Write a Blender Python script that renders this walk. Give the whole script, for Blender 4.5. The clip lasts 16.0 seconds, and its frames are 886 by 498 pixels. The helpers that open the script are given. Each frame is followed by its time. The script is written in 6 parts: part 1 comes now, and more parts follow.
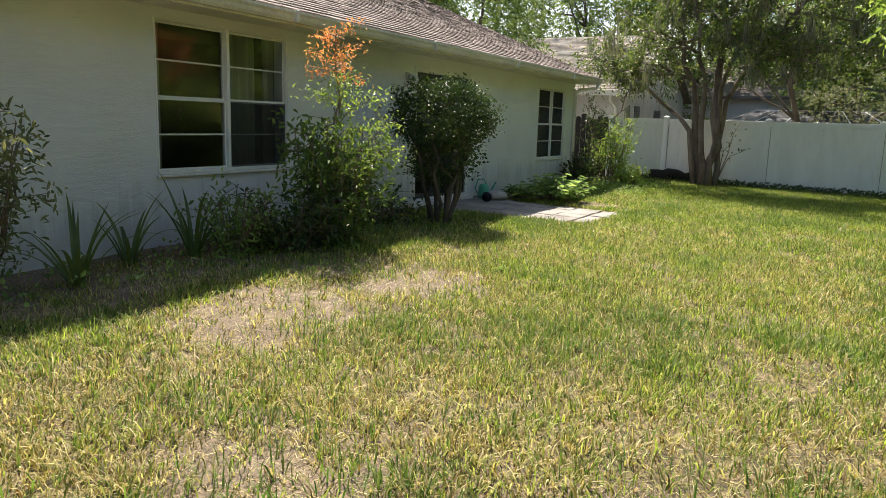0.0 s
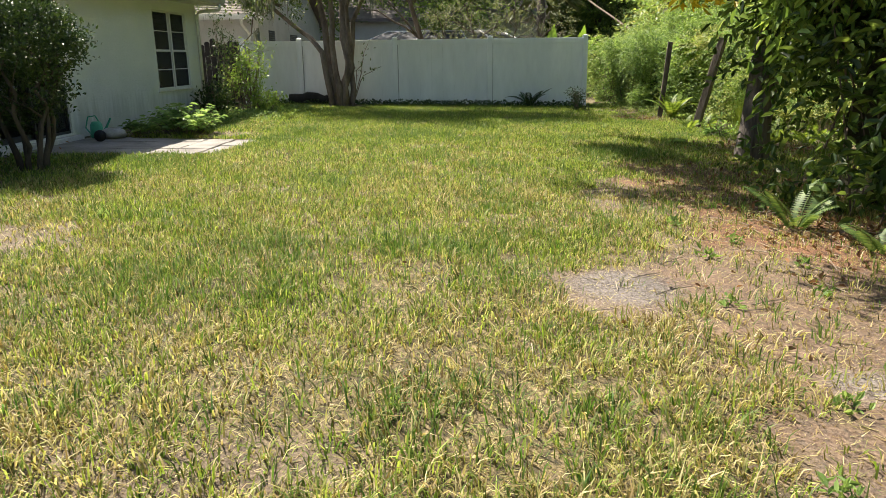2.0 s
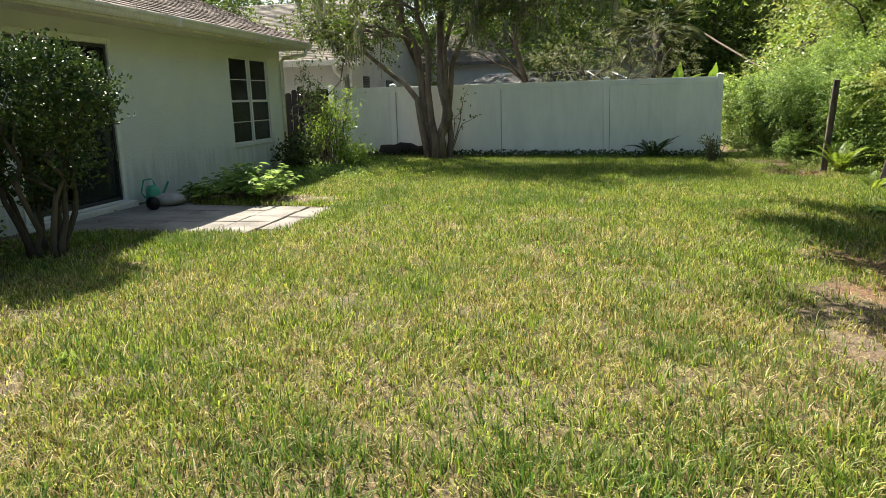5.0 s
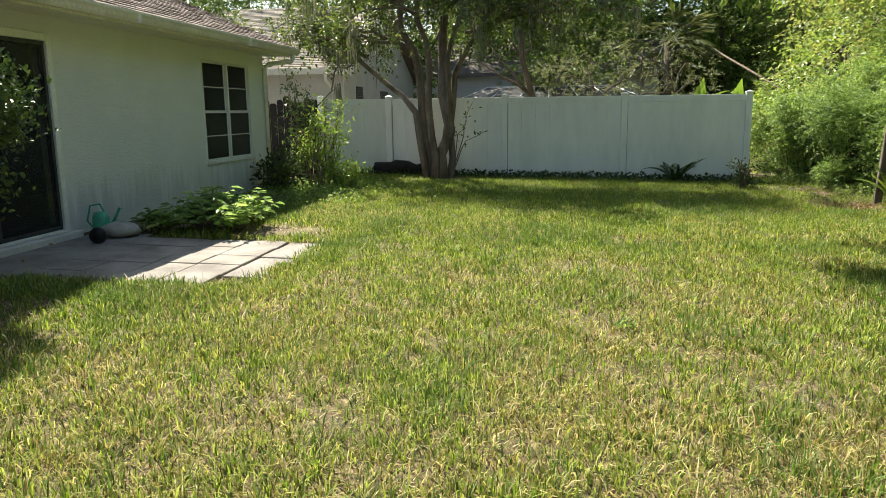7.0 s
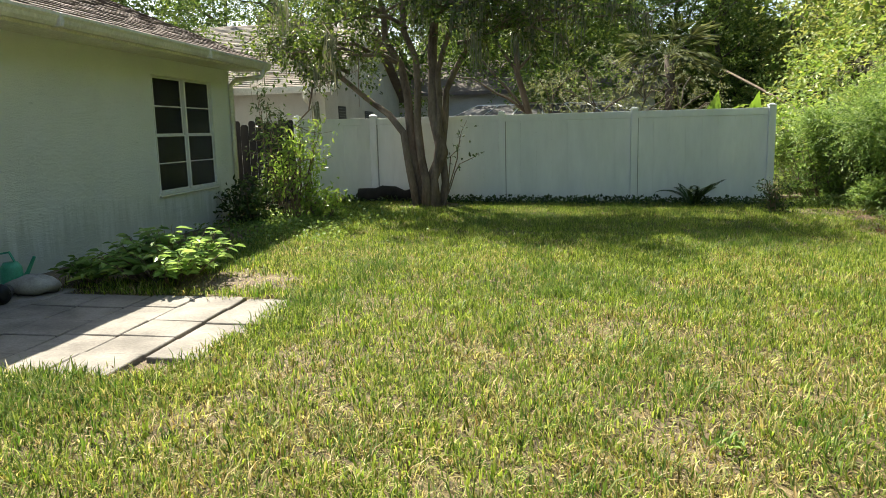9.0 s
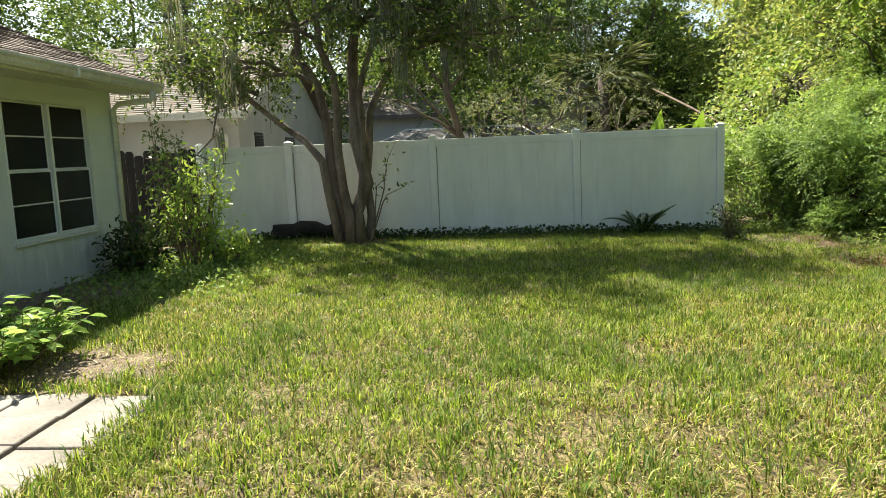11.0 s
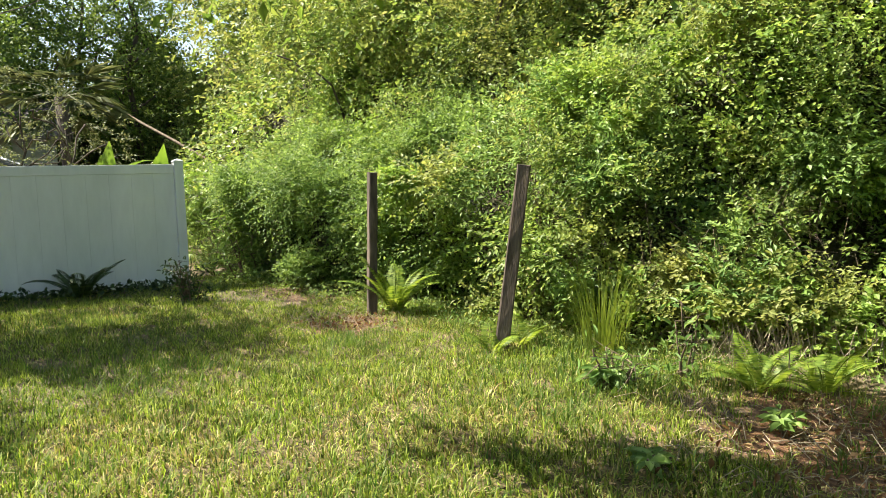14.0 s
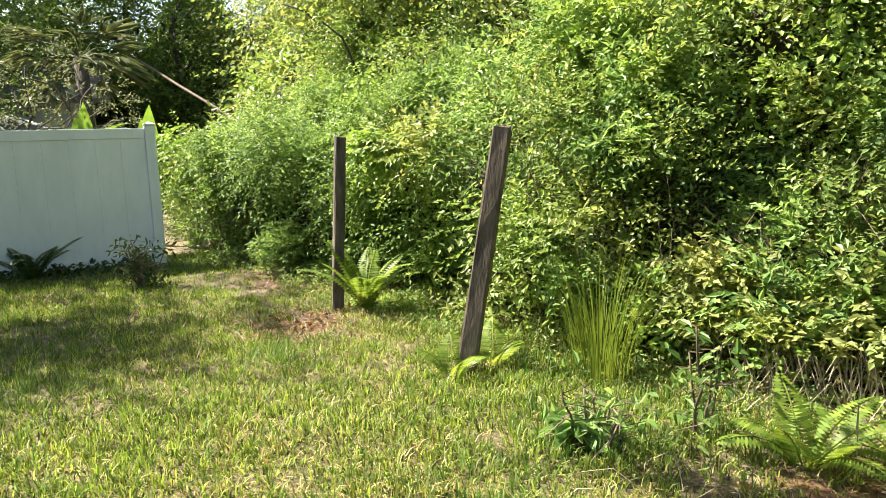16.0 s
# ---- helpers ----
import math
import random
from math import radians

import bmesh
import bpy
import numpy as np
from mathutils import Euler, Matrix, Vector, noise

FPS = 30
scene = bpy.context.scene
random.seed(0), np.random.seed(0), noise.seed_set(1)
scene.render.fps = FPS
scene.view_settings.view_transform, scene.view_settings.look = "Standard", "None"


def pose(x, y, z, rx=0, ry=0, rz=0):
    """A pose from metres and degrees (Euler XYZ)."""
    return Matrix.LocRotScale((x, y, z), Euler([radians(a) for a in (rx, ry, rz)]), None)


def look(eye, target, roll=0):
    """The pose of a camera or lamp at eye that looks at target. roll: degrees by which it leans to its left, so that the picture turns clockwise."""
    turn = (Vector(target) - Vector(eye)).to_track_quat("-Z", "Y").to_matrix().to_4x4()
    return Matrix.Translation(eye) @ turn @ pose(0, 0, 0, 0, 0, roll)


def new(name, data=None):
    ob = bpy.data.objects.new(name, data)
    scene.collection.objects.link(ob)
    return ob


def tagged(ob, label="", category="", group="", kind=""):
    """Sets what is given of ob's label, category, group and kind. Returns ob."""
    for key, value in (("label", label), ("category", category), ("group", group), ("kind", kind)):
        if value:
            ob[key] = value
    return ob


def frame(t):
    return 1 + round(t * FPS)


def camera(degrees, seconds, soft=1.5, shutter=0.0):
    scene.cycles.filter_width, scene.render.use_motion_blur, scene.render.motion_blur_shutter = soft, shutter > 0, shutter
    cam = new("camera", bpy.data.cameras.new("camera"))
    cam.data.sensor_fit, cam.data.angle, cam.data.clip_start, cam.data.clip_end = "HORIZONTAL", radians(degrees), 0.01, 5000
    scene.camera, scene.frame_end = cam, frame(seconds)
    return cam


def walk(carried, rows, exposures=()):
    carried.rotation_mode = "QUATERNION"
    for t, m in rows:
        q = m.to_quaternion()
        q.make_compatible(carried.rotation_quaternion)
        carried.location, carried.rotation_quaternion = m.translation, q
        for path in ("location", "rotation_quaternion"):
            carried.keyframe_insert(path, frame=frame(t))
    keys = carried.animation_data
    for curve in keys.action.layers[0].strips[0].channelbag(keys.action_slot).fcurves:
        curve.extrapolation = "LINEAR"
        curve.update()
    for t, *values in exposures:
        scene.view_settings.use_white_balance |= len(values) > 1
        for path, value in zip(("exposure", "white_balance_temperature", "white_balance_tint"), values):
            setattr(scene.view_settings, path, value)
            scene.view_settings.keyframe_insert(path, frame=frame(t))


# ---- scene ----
cam = camera(62.6, 16.0, 0.5)
PATH = [
    (0, (0.333, 0.764, 1.322), (-0.603, 2.497, 0.977), 1.8),
    (0.5, (0.381, 0.81, 1.281), (-0.116, 2.7, 0.855), 1.5),
    (1, (0.531, 0.863, 1.254), (0.406, 2.795, 0.752), 1.1),
    (1.5, (0.681, 1.03, 1.197), (0.605, 2.959, 0.674), 0.3),
    (2, (0.613, 1.306, 1.173), (0.531, 3.237, 0.658), -0.8),
    (2.5, (0.538, 1.655, 1.2), (0.396, 3.591, 0.717), -2.4),
    (3, (0.555, 2.053, 1.216), (0.344, 3.987, 0.751), -2.9),
    (3.5, (0.483, 2.463, 1.205), (0.264, 4.403, 0.768), -2.2),
    (4, (0.363, 2.862, 1.241), (0.122, 4.804, 0.827), -2.0),
    (4.5, (0.321, 3.258, 1.246), (-0.022, 5.186, 0.837), -2.0),
    (7, (-0.222, 5.26, 1.299), (-0.536, 7.2, 0.927), -0.7),
    (7.5, (-0.299, 5.675, 1.275), (-0.61, 7.615, 0.902), -1.6),
    (8, (-0.37, 6.066, 1.279), (-0.697, 8.004, 0.907), -1.8),
    (8.5, (-0.504, 6.453, 1.284), (-0.811, 8.4, 0.941), -1.5),
    (11, (-0.663, 8.308, 1.333), (-0.763, 10.288, 1.071), -2.5),
    (11.5, (-0.742, 8.582, 1.414), (-0.72, 10.571, 1.21), -1.5),
    (12, (-0.553, 8.917, 1.498), (-0.402, 10.904, 1.324), -1.0),
    (12.5, (-0.117, 9.273, 1.389), (0.211, 11.239, 1.226), -1.2),
    (13, (0.143, 9.603, 1.372), (0.784, 11.488, 1.184), -1.3),
    (13.5, (0.442, 9.96, 1.401), (1.393, 11.707, 1.187), -0.8),
    (14, (0.843, 10.246, 1.361), (1.944, 11.902, 1.151), -1.4),
    (14.5, (1.274, 10.48, 1.378), (2.467, 12.066, 1.132), -1.8),
    (15, (1.684, 10.76, 1.346), (2.897, 12.327, 1.074), -2.3),
    (15.5, (2.139, 10.925, 1.363), (3.269, 12.548, 1.062), -2.8),
    (16, (2.455, 11.123, 1.354), (3.374, 12.872, 1.048), -1.7),
]
walk(cam, [(t, look(eye, target, roll)) for t, eye, target, roll in PATH], [(0, 1.42, 6900, 13), (3, 1.38, 6950, 10), (8.5, 1.46, 7000, 6), (12, 1.60, 7200, 5), (14.5, 1.66, 7100, 7.5), (16, 1.93, 7000, 8)])

# ---- light ----
SUN_DIR = Vector((0.49, -0.66, -1.0))
world = bpy.data.worlds.new("sky")
scene.world = world
world.use_nodes = True
wn = world.node_tree.nodes
wl = world.node_tree.links
sky = wn.new("ShaderNodeTexSky")
sky.sky_type = "NISHITA"
sky.sun_disc = False
sky.sun_elevation = math.atan2(1.0, math.hypot(0.49, 0.66))
sky.sun_rotation = radians(-36.6)
sky.air_density, sky.dust_density, sky.ozone_density = 1.0, 1.5, 1.0
wl.new(sky.outputs[0], wn["Background"].inputs[0])
wn["Background"].inputs[1].default_value = 0.078
sun = new("sun", bpy.data.lights.new("sun", "SUN"))
sun.data.energy, sun.data.angle, sun.data.color = 5.0, radians(0.53), (1.0, 0.95, 0.86)
sun.matrix_world = look(Vector((0, 0, 20)) - SUN_DIR * 10, (0, 0, 20))

RNG = np.random.default_rng(7)


# ---- materials ----
def material(name, rough=0.7, metal=0.0):
    m = bpy.data.materials.new(name)
    m.use_nodes = True
    b = m.node_tree.nodes["Principled BSDF"]
    b.inputs["Roughness"].default_value = rough
    b.inputs["Metallic"].default_value = metal
    return m, m.node_tree.nodes, m.node_tree.links, b


def ramp(nodes, stops):
    r = nodes.new("ShaderNodeValToRGB")
    while len(r.color_ramp.elements) < len(stops):
        r.color_ramp.elements.new(0.5)
    for e, (p, c) in zip(r.color_ramp.elements, stops):
        e.position, e.color = p, (*c, 1)
    return r


def noise_node(nodes, links, scale, detail=4, stretch=None, rough=0.6):
    tc = nodes.new("ShaderNodeTexCoord")
    n = nodes.new("ShaderNodeTexNoise")
    n.inputs["Scale"].default_value, n.inputs["Detail"].default_value, n.inputs["Roughness"].default_value = scale, detail, rough
    if stretch:
        mp = nodes.new("ShaderNodeMapping")
        mp.inputs["Scale"].default_value = stretch
        links.new(tc.outputs["Object"], mp.inputs[0])
        links.new(mp.outputs[0], n.inputs[0])
    else:
        links.new(tc.outputs["Object"], n.inputs[0])
    return n


def mix(nodes, links, fac, a, b, mode="MIX"):
    m = nodes.new("ShaderNodeMix")
    m.data_type, m.blend_type = "RGBA", mode
    for key, val in ((0, fac), (6, a), (7, b)):
        if isinstance(val, (int, float)):
            m.inputs[key].default_value = val
        elif isinstance(val, tuple):
            m.inputs[key].default_value = (*val, 1)
        else:
            links.new(val, m.inputs[key])
    return m.outputs[2]


def bump(nodes, links, b, height, strength=0.3, dist=0.01):
    k = nodes.new("ShaderNodeBump")
    k.inputs["Strength"].default_value, k.inputs["Distance"].default_value = strength, dist
    links.new(height, k.inputs["Height"])
    links.new(k.outputs[0], b.inputs["Normal"])


def surface(name, c1, c2, scale=6, fine=60, rough=0.75, relief=0.25, stretch=None, metal=0.0, dist=0.006, grain=(0.82, 1.12)):
    """Two-scale mottled surface."""
    m, n, l, b = material(name, rough, metal)
    big = noise_node(n, l, scale, 5, stretch)
    small = noise_node(n, l, fine, 4, stretch)
    r = ramp(n, [(0.32, c1), (0.68, c2)])
    l.new(big.outputs[0], r.inputs[0])
    g = ramp(n, [(0.3, (grain[0],) * 3), (0.7, (grain[1],) * 3)])
    l.new(small.outputs[0], g.inputs[0])
    l.new(mix(n, l, 1.0, r.outputs[0], g.outputs[0], "MULTIPLY"), b.inputs["Base Color"])
    bump(n, l, b, small.outputs[0], relief, dist)
    return m


def foliage(name, stops, rough=0.45, through_light=0.35, patch=None, patch_scale=0.7):
    """Leaf material: hue differs from leaf to leaf, light shines through the blade."""
    m, n, l, b = material(name, rough)
    geo = n.new("ShaderNodeNewGeometry")
    r = ramp(n, stops)
    l.new(geo.outputs["Random Per Island"], r.inputs[0])
    col = r.outputs[0]
    if patch:
        nz = noise_node(n, l, patch_scale, 3)
        pr = ramp(n, [(0.42, (0, 0, 0)), (0.62, (1, 1, 1))])
        l.new(nz.outputs[0], pr.inputs[0])
        col = mix(n, l, pr.outputs[0], col, mix(n, l, 0.75, col, patch))
    age = noise_node(n, l, 2.3, 3)
    ar = ramp(n, [(0.34, (0.62, 0.70, 0.66)), (0.66, (1.22, 1.18, 1.0))])
    l.new(age.outputs[0], ar.inputs[0])
    col = mix(n, l, 1.0, col, ar.outputs[0], "MULTIPLY")
    l.new(col, b.inputs["Base Color"])
    b.inputs["Specular IOR Level"].default_value = 0.35
    tr = n.new("ShaderNodeBsdfTranslucent")
    l.new(mix(n, l, 1.0, col, (1.32, 1.2, 0.95), "MULTIPLY"), tr.inputs[0])
    ms = n.new("ShaderNodeMixShader")
    ms.inputs[0].default_value = through_light
    l.new(b.outputs[0], ms.inputs[1])
    l.new(tr.outputs[0], ms.inputs[2])
    l.new(ms.outputs[0], n["Material Output"].inputs[0])
    return m


def stucco_material():
    m, n, l, b = material("stucco", 0.85)
    big = noise_node(n, l, 1.1, 5)
    streak = noise_node(n, l, 5, 6, (1.0, 0.6, 2.4), 0.75)
    drip = noise_node(n, l, 3, 5, (1, 3.0, 0.25), 0.65)
    grain = noise_node(n, l, 140, 3)
    r = ramp(n, [(0.3, (0.76, 0.79, 0.79)), (0.7, (0.85, 0.87, 0.87))])
    l.new(big.outputs[0], r.inputs[0])
    sr = ramp(n, [(0.66, (0, 0, 0)), (0.72, (1, 1, 1))])
    l.new(streak.outputs[0], sr.inputs[0])
    col = mix(n, l, mix(n, l, 0.5, (0, 0, 0), sr.outputs[0]), r.outputs[0], (0.42, 0.46, 0.44))
    tc = n.new("ShaderNodeTexCoord")
    sp = n.new("ShaderNodeSeparateXYZ")
    l.new(tc.outputs["Object"], sp.inputs[0])
    # grime splashed up from the ground, ragged by the drip noise
    ad = n.new("ShaderNodeMath")
    ad.operation = "MULTIPLY_ADD"
    l.new(drip.outputs[0], ad.inputs[0])
    ad.inputs[1].default_value = -1.5
    l.new(sp.outputs[2], ad.inputs[2])
    gr = ramp(n, [(0.0, (1, 1, 1)), (0.35, (0, 0, 0))])
    mv = n.new("ShaderNodeMath")
    mv.operation = "ADD"
    mv.inputs[1].default_value = 0.55
    l.new(ad.outputs[0], mv.inputs[0])
    l.new(mv.outputs[0], gr.inputs[0])
    col = mix(n, l, mix(n, l, 0.3, (0, 0, 0), gr.outputs[0]), col, (0.26, 0.30, 0.25))
    l.new(col, b.inputs["Base Color"])
    mm = n.new("ShaderNodeMath")
    mm.operation = "MULTIPLY_ADD"
    l.new(streak.outputs[0], mm.inputs[0])
    mm.inputs[1].default_value = 2.0
    l.new(grain.outputs[0], mm.inputs[2])
    bump(n, l, b, mm.outputs[0], 0.8, 0.022)
    return m


def ground_material():
    m, n, l, b = material("soil_and_thatch", 0.95)
    at = n.new("ShaderNodeAttribute")
    at.attribute_name = "bare"
    a2 = n.new("ShaderNodeAttribute")
    a2.attribute_name = "sand"
    a3 = n.new("ShaderNodeAttribute")
    a3.attribute_name = "litter"
    fine = noise_node(n, l, 55, 6, None, 0.75)
    straw = noise_node(n, l, 30, 5, (1, 0.5, 1), 0.8)
    mid = noise_node(n, l, 3.0, 5)
    # straw thatch, darkened so its colour adds shadow between the blades
    thatch = ramp(n, [(0.36, (0.028, 0.024, 0.011)), (0.5, (0.11, 0.084, 0.036)), (0.66, (0.33, 0.25, 0.13))])
    l.new(straw.outputs[0], thatch.inputs[0])
    soil = ramp(n, [(0.36, (0.045, 0.032, 0.024)), (0.5, (0.17, 0.125, 0.09)), (0.66, (0.35, 0.27, 0.20))])
    l.new(fine.outputs[0], soil.inputs[0])
    sandc = ramp(n, [(0.38, (0.05, 0.042, 0.036)), (0.5, (0.17, 0.15, 0.138)), (0.64, (0.31, 0.285, 0.265))])
    l.new(fine.outputs[0], sandc.inputs[0])
    lit = ramp(n, [(0.36, (0.03, 0.016, 0.009)), (0.5, (0.15, 0.07, 0.035)), (0.7, (0.34, 0.17, 0.08))])
    l.new(straw.outputs[0], lit.inputs[0])
    col = mix(n, l, at.outputs["Fac"], thatch.outputs[0], soil.outputs[0])
    col = mix(n, l, a3.outputs["Fac"], col, lit.outputs[0])
    col = mix(n, l, a2.outputs["Fac"], col, sandc.outputs[0])
    g = ramp(n, [(0.3, (0.8, 0.8, 0.8)), (0.7, (1.15, 1.15, 1.15))])
    l.new(mid.outputs[0], g.inputs[0])
    l.new(mix(n, l, 1.0, col, g.outputs[0], "MULTIPLY"), b.inputs["Base Color"])
    bump(n, l, b, fine.outputs[0], 0.7, 0.02)
    return m


def grass_material():
    m, n, l, b = material("grass_blade", 0.5)
    geo = n.new("ShaderNodeNewGeometry")
    at = n.new("ShaderNodeAttribute")
    at.attribute_name = "dry"
    green = ramp(n, [(0.0, (0.028, 0.070, 0.010)), (0.5, (0.15, 0.255, 0.028)), (1.0, (0.42, 0.53, 0.085))])
    straw = ramp(n, [(0.0, (0.14, 0.085, 0.032)), (0.5, (0.42, 0.305, 0.145)), (1.0, (0.72, 0.60, 0.36))])
    l.new(geo.outputs["Random Per Island"], green.inputs[0])
    l.new(geo.outputs["Random Per Island"], straw.inputs[0])
    dp = n.new("ShaderNodeAttribute")
    dp.attribute_name = "deep"
    col = mix(n, l, at.outputs["Fac"], mix(n, l, dp.outputs["Fac"], green.outputs[0], (0.055, 0.150, 0.028)), straw.outputs[0])
    l.new(col, b.inputs["Base Color"])
    b.inputs["Specular IOR Level"].default_value = 0.18
    tr = n.new("ShaderNodeBsdfTranslucent")
    l.new(mix(n, l, 1.0, col, (1.2, 1.25, 0.75), "MULTIPLY"), tr.inputs[0])
    ms = n.new("ShaderNodeMixShader")
    ms.inputs[0].default_value = 0.36
    l.new(b.outputs[0], ms.inputs[1])
    l.new(tr.outputs[0], ms.inputs[2])
    l.new(ms.outputs[0], n["Material Output"].inputs[0])
    return m


def shingle_material():
    m, n, l, b = material("asphalt_shingle", 0.95)
    geo = n.new("ShaderNodeNewGeometry")
    r = ramp(n, [(0.0, (0.075, 0.055, 0.048)), (0.5, (0.15, 0.115, 0.10)), (1.0, (0.24, 0.19, 0.17))])
    l.new(geo.outputs["Random Per Island"], r.inputs[0])
    fine = noise_node(n, l, 160, 3)
    g = ramp(n, [(0.3, (0.6, 0.6, 0.6)), (0.7, (1.35, 1.35, 1.35))])
    l.new(fine.outputs[0], g.inputs[0])
    l.new(mix(n, l, 1.0, r.outputs[0], g.outputs[0], "MULTIPLY"), b.inputs["Base Color"])
    bump(n, l, b, fine.outputs[0], 0.6, 0.005)
    return m


def glass_material():
    m, n, l, b = material("window_glass", 0.02)
    b.inputs["Base Color"].default_value = (0.80, 0.84, 0.82, 1)
    b.inputs["Transmission Weight"].default_value = 1.0
    b.inputs["IOR"].default_value = 1.5
    return m


def screen_material(name, cover, colour=(0.012, 0.012, 0.013)):
    """Insect screen: fine dark mesh, let through evenly."""
    m, n, l, b = material(name, 0.6)
    b.inputs["Base Color"].default_value = (*colour, 1)
    b.inputs["Alpha"].default_value = cover
    return m


STUCCO = stucco_material()
GROUND = ground_material()
GRASS = grass_material()
SHINGLE = shingle_material()
GLASS = glass_material()
SCREEN = screen_material("dimming_insect_screen", 0.4)
POOL_SCREEN = screen_material("pool_screen", 0.7, (0.05, 0.05, 0.06))
TRIM = surface("painted_trim", (0.62, 0.61, 0.55), (0.74, 0.73, 0.68), 3, 40, 0.6, 0.1)
GUTTER = surface("gutter_paint", (0.56, 0.55, 0.49), (0.70, 0.69, 0.63), 2.5, 30, 0.5, 0.08)
ALU = surface("window_aluminium", (0.66, 0.67, 0.66), (0.76, 0.77, 0.75), 5, 60, 0.4, 0.05)
BRONZE = surface("dark_door_frame", (0.42, 0.43, 0.42), (0.55, 0.56, 0.55), 5, 60, 0.45, 0.05)
VINYL = surface("white_vinyl", (0.69, 0.72, 0.71), (0.80, 0.82, 0.81), 1.6, 9, 0.45, 0.02, (1, 1, 0.25), 0.0, 0.003, (0.95, 1.03))
CONCRETE = surface("concrete_paver", (0.15, 0.135, 0.12), (0.31, 0.285, 0.255), 2.2, 45, 0.9, 0.45, None, 0.0, 0.01)
STEP = surface("door_step_concrete", (0.52, 0.51, 0.48), (0.66, 0.65, 0.62), 3, 45, 0.85, 0.3)
BASE_SLAB = surface("foundation_concrete", (0.22, 0.22, 0.19), (0.38, 0.37, 0.33), 4, 50, 0.9, 0.4)
OLD_WOOD = surface("weathered_post", (0.045, 0.033, 0.026), (0.15, 0.115, 0.092), 9, 70, 0.9, 0.6, (1, 1, 0.10), 0.0, 0.012)
# dark wood taken down to near-black, with the fence's deep shade in the colour
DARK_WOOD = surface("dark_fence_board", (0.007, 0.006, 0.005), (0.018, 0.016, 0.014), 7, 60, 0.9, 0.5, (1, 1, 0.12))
BARK = surface("smooth_bark", (0.085, 0.062, 0.047), (0.25, 0.195, 0.15), 5, 40, 0.9, 0.5, (1, 1, 0.3), 0.0, 0.015)
DARK_BARK = surface("dark_bark", (0.045, 0.036, 0.03), (0.13, 0.105, 0.085), 6, 45, 0.95, 0.7, (1, 1, 0.25), 0.0, 0.02)
STUMP_BARK = surface("ridged_bark", (0.045, 0.037, 0.03), (0.15, 0.125, 0.105), 14, 60, 0.95, 0.8, (1, 1, 0.07), 0.0, 0.03)
TWIG = surface("cane", (0.09, 0.06, 0.045), (0.22, 0.17, 0.12), 9, 60, 0.9, 0.3, (1, 1, 0.2))
DEAD_TWIG = surface("dry_twig", (0.24, 0.19, 0.13), (0.46, 0.39, 0.29), 9, 60, 0.9, 0.3)
CURTAIN = surface("curtain_cloth", (0.36, 0.35, 0.29), (0.46, 0.45, 0.38), 3, 90, 0.95, 0.15)
# near-black paint stands in for the gloom of the unlit rooms
ROOM = surface("unlit_room_paint", (0.045, 0.045, 0.045), (0.07, 0.07, 0.068), 2, 40, 0.9, 0.05)
SACK = surface("sack_cloth", (0.30, 0.285, 0.25), (0.46, 0.445, 0.40), 6, 60, 0.9, 0.4)
BLACK_PLASTIC = surface("black_plastic", (0.02, 0.022, 0.024), (0.045, 0.045, 0.05), 8, 70, 0.4, 0.1)
GREEN_PLASTIC = surface("green_plastic", (0.05, 0.33, 0.20), (0.08, 0.42, 0.27), 6, 60, 0.4, 0.1)
LAMP_METAL = surface("lamp_metal", (0.35, 0.34, 0.31), (0.5, 0.49, 0.45), 8, 60, 0.4, 0.1)
GREY_BOX = surface("grey_box_paint", (0.24, 0.25, 0.25), (0.33, 0.34, 0.33), 8, 60, 0.6, 0.1)
NEIGHBOUR_WALL = surface("neighbour_stucco", (0.46, 0.46, 0.44), (0.55, 0.55, 0.53), 1.5, 60, 0.85, 0.2)
NEIGHBOUR_ROOF = surface("neighbour_roof_base", (0.12, 0.10, 0.095), (0.18, 0.155, 0.15), 4, 60, 0.95, 0.3)
# dark colour of the backing sheets that stand in for shade behind leaves
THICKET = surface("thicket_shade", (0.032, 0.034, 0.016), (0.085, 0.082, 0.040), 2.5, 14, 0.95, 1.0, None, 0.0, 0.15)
LEAF_DARK = foliage("dark_glossy_leaf", [(0.0, (0.022, 0.045, 0.014)), (0.6, (0.045, 0.085, 0.024)), (1.0, (0.085, 0.13, 0.04))], 0.45, 0.2)
LEAF_MID = foliage("mid_green_leaf", [(0.0, (0.115, 0.20, 0.055)), (0.5, (0.20, 0.315, 0.09)), (1.0, (0.32, 0.45, 0.15))], 0.5, 0.42)
LEAF_TREE = foliage("tree_leaf", [(0.0, (0.040, 0.075, 0.020)), (0.6, (0.090, 0.145, 0.035)), (1.0, (0.19, 0.25, 0.06))], 0.4, 0.42)
LEAF_FAR = foliage("far_tree_leaf", [(0.0, (0.070, 0.130, 0.036)), (0.6, (0.130, 0.210, 0.055)), (1.0, (0.230, 0.315, 0.085))], 0.55, 0.38)
LEAF_GREY = foliage("grey_green_leaf", [(0.0, (0.08, 0.11, 0.05)), (0.6, (0.15, 0.18, 0.09)), (1.0, (0.25, 0.27, 0.15))], 0.6, 0.3)
LEAF_WOODS = foliage("woods_leaf", [(0.0, (0.130, 0.215, 0.060)), (0.5, (0.235, 0.340, 0.088)), (0.9, (0.330, 0.425, 0.135)), (1.0, (0.450, 0.425, 0.200))], 0.5, 0.42, (0.360, 0.365, 0.140), 0.55)
LEAF_LIME = foliage("lime_leaf", [(0.0, (0.150, 0.260, 0.055)), (0.5, (0.255, 0.390, 0.085)), (1.0, (0.385, 0.495, 0.140))], 0.48, 0.35)
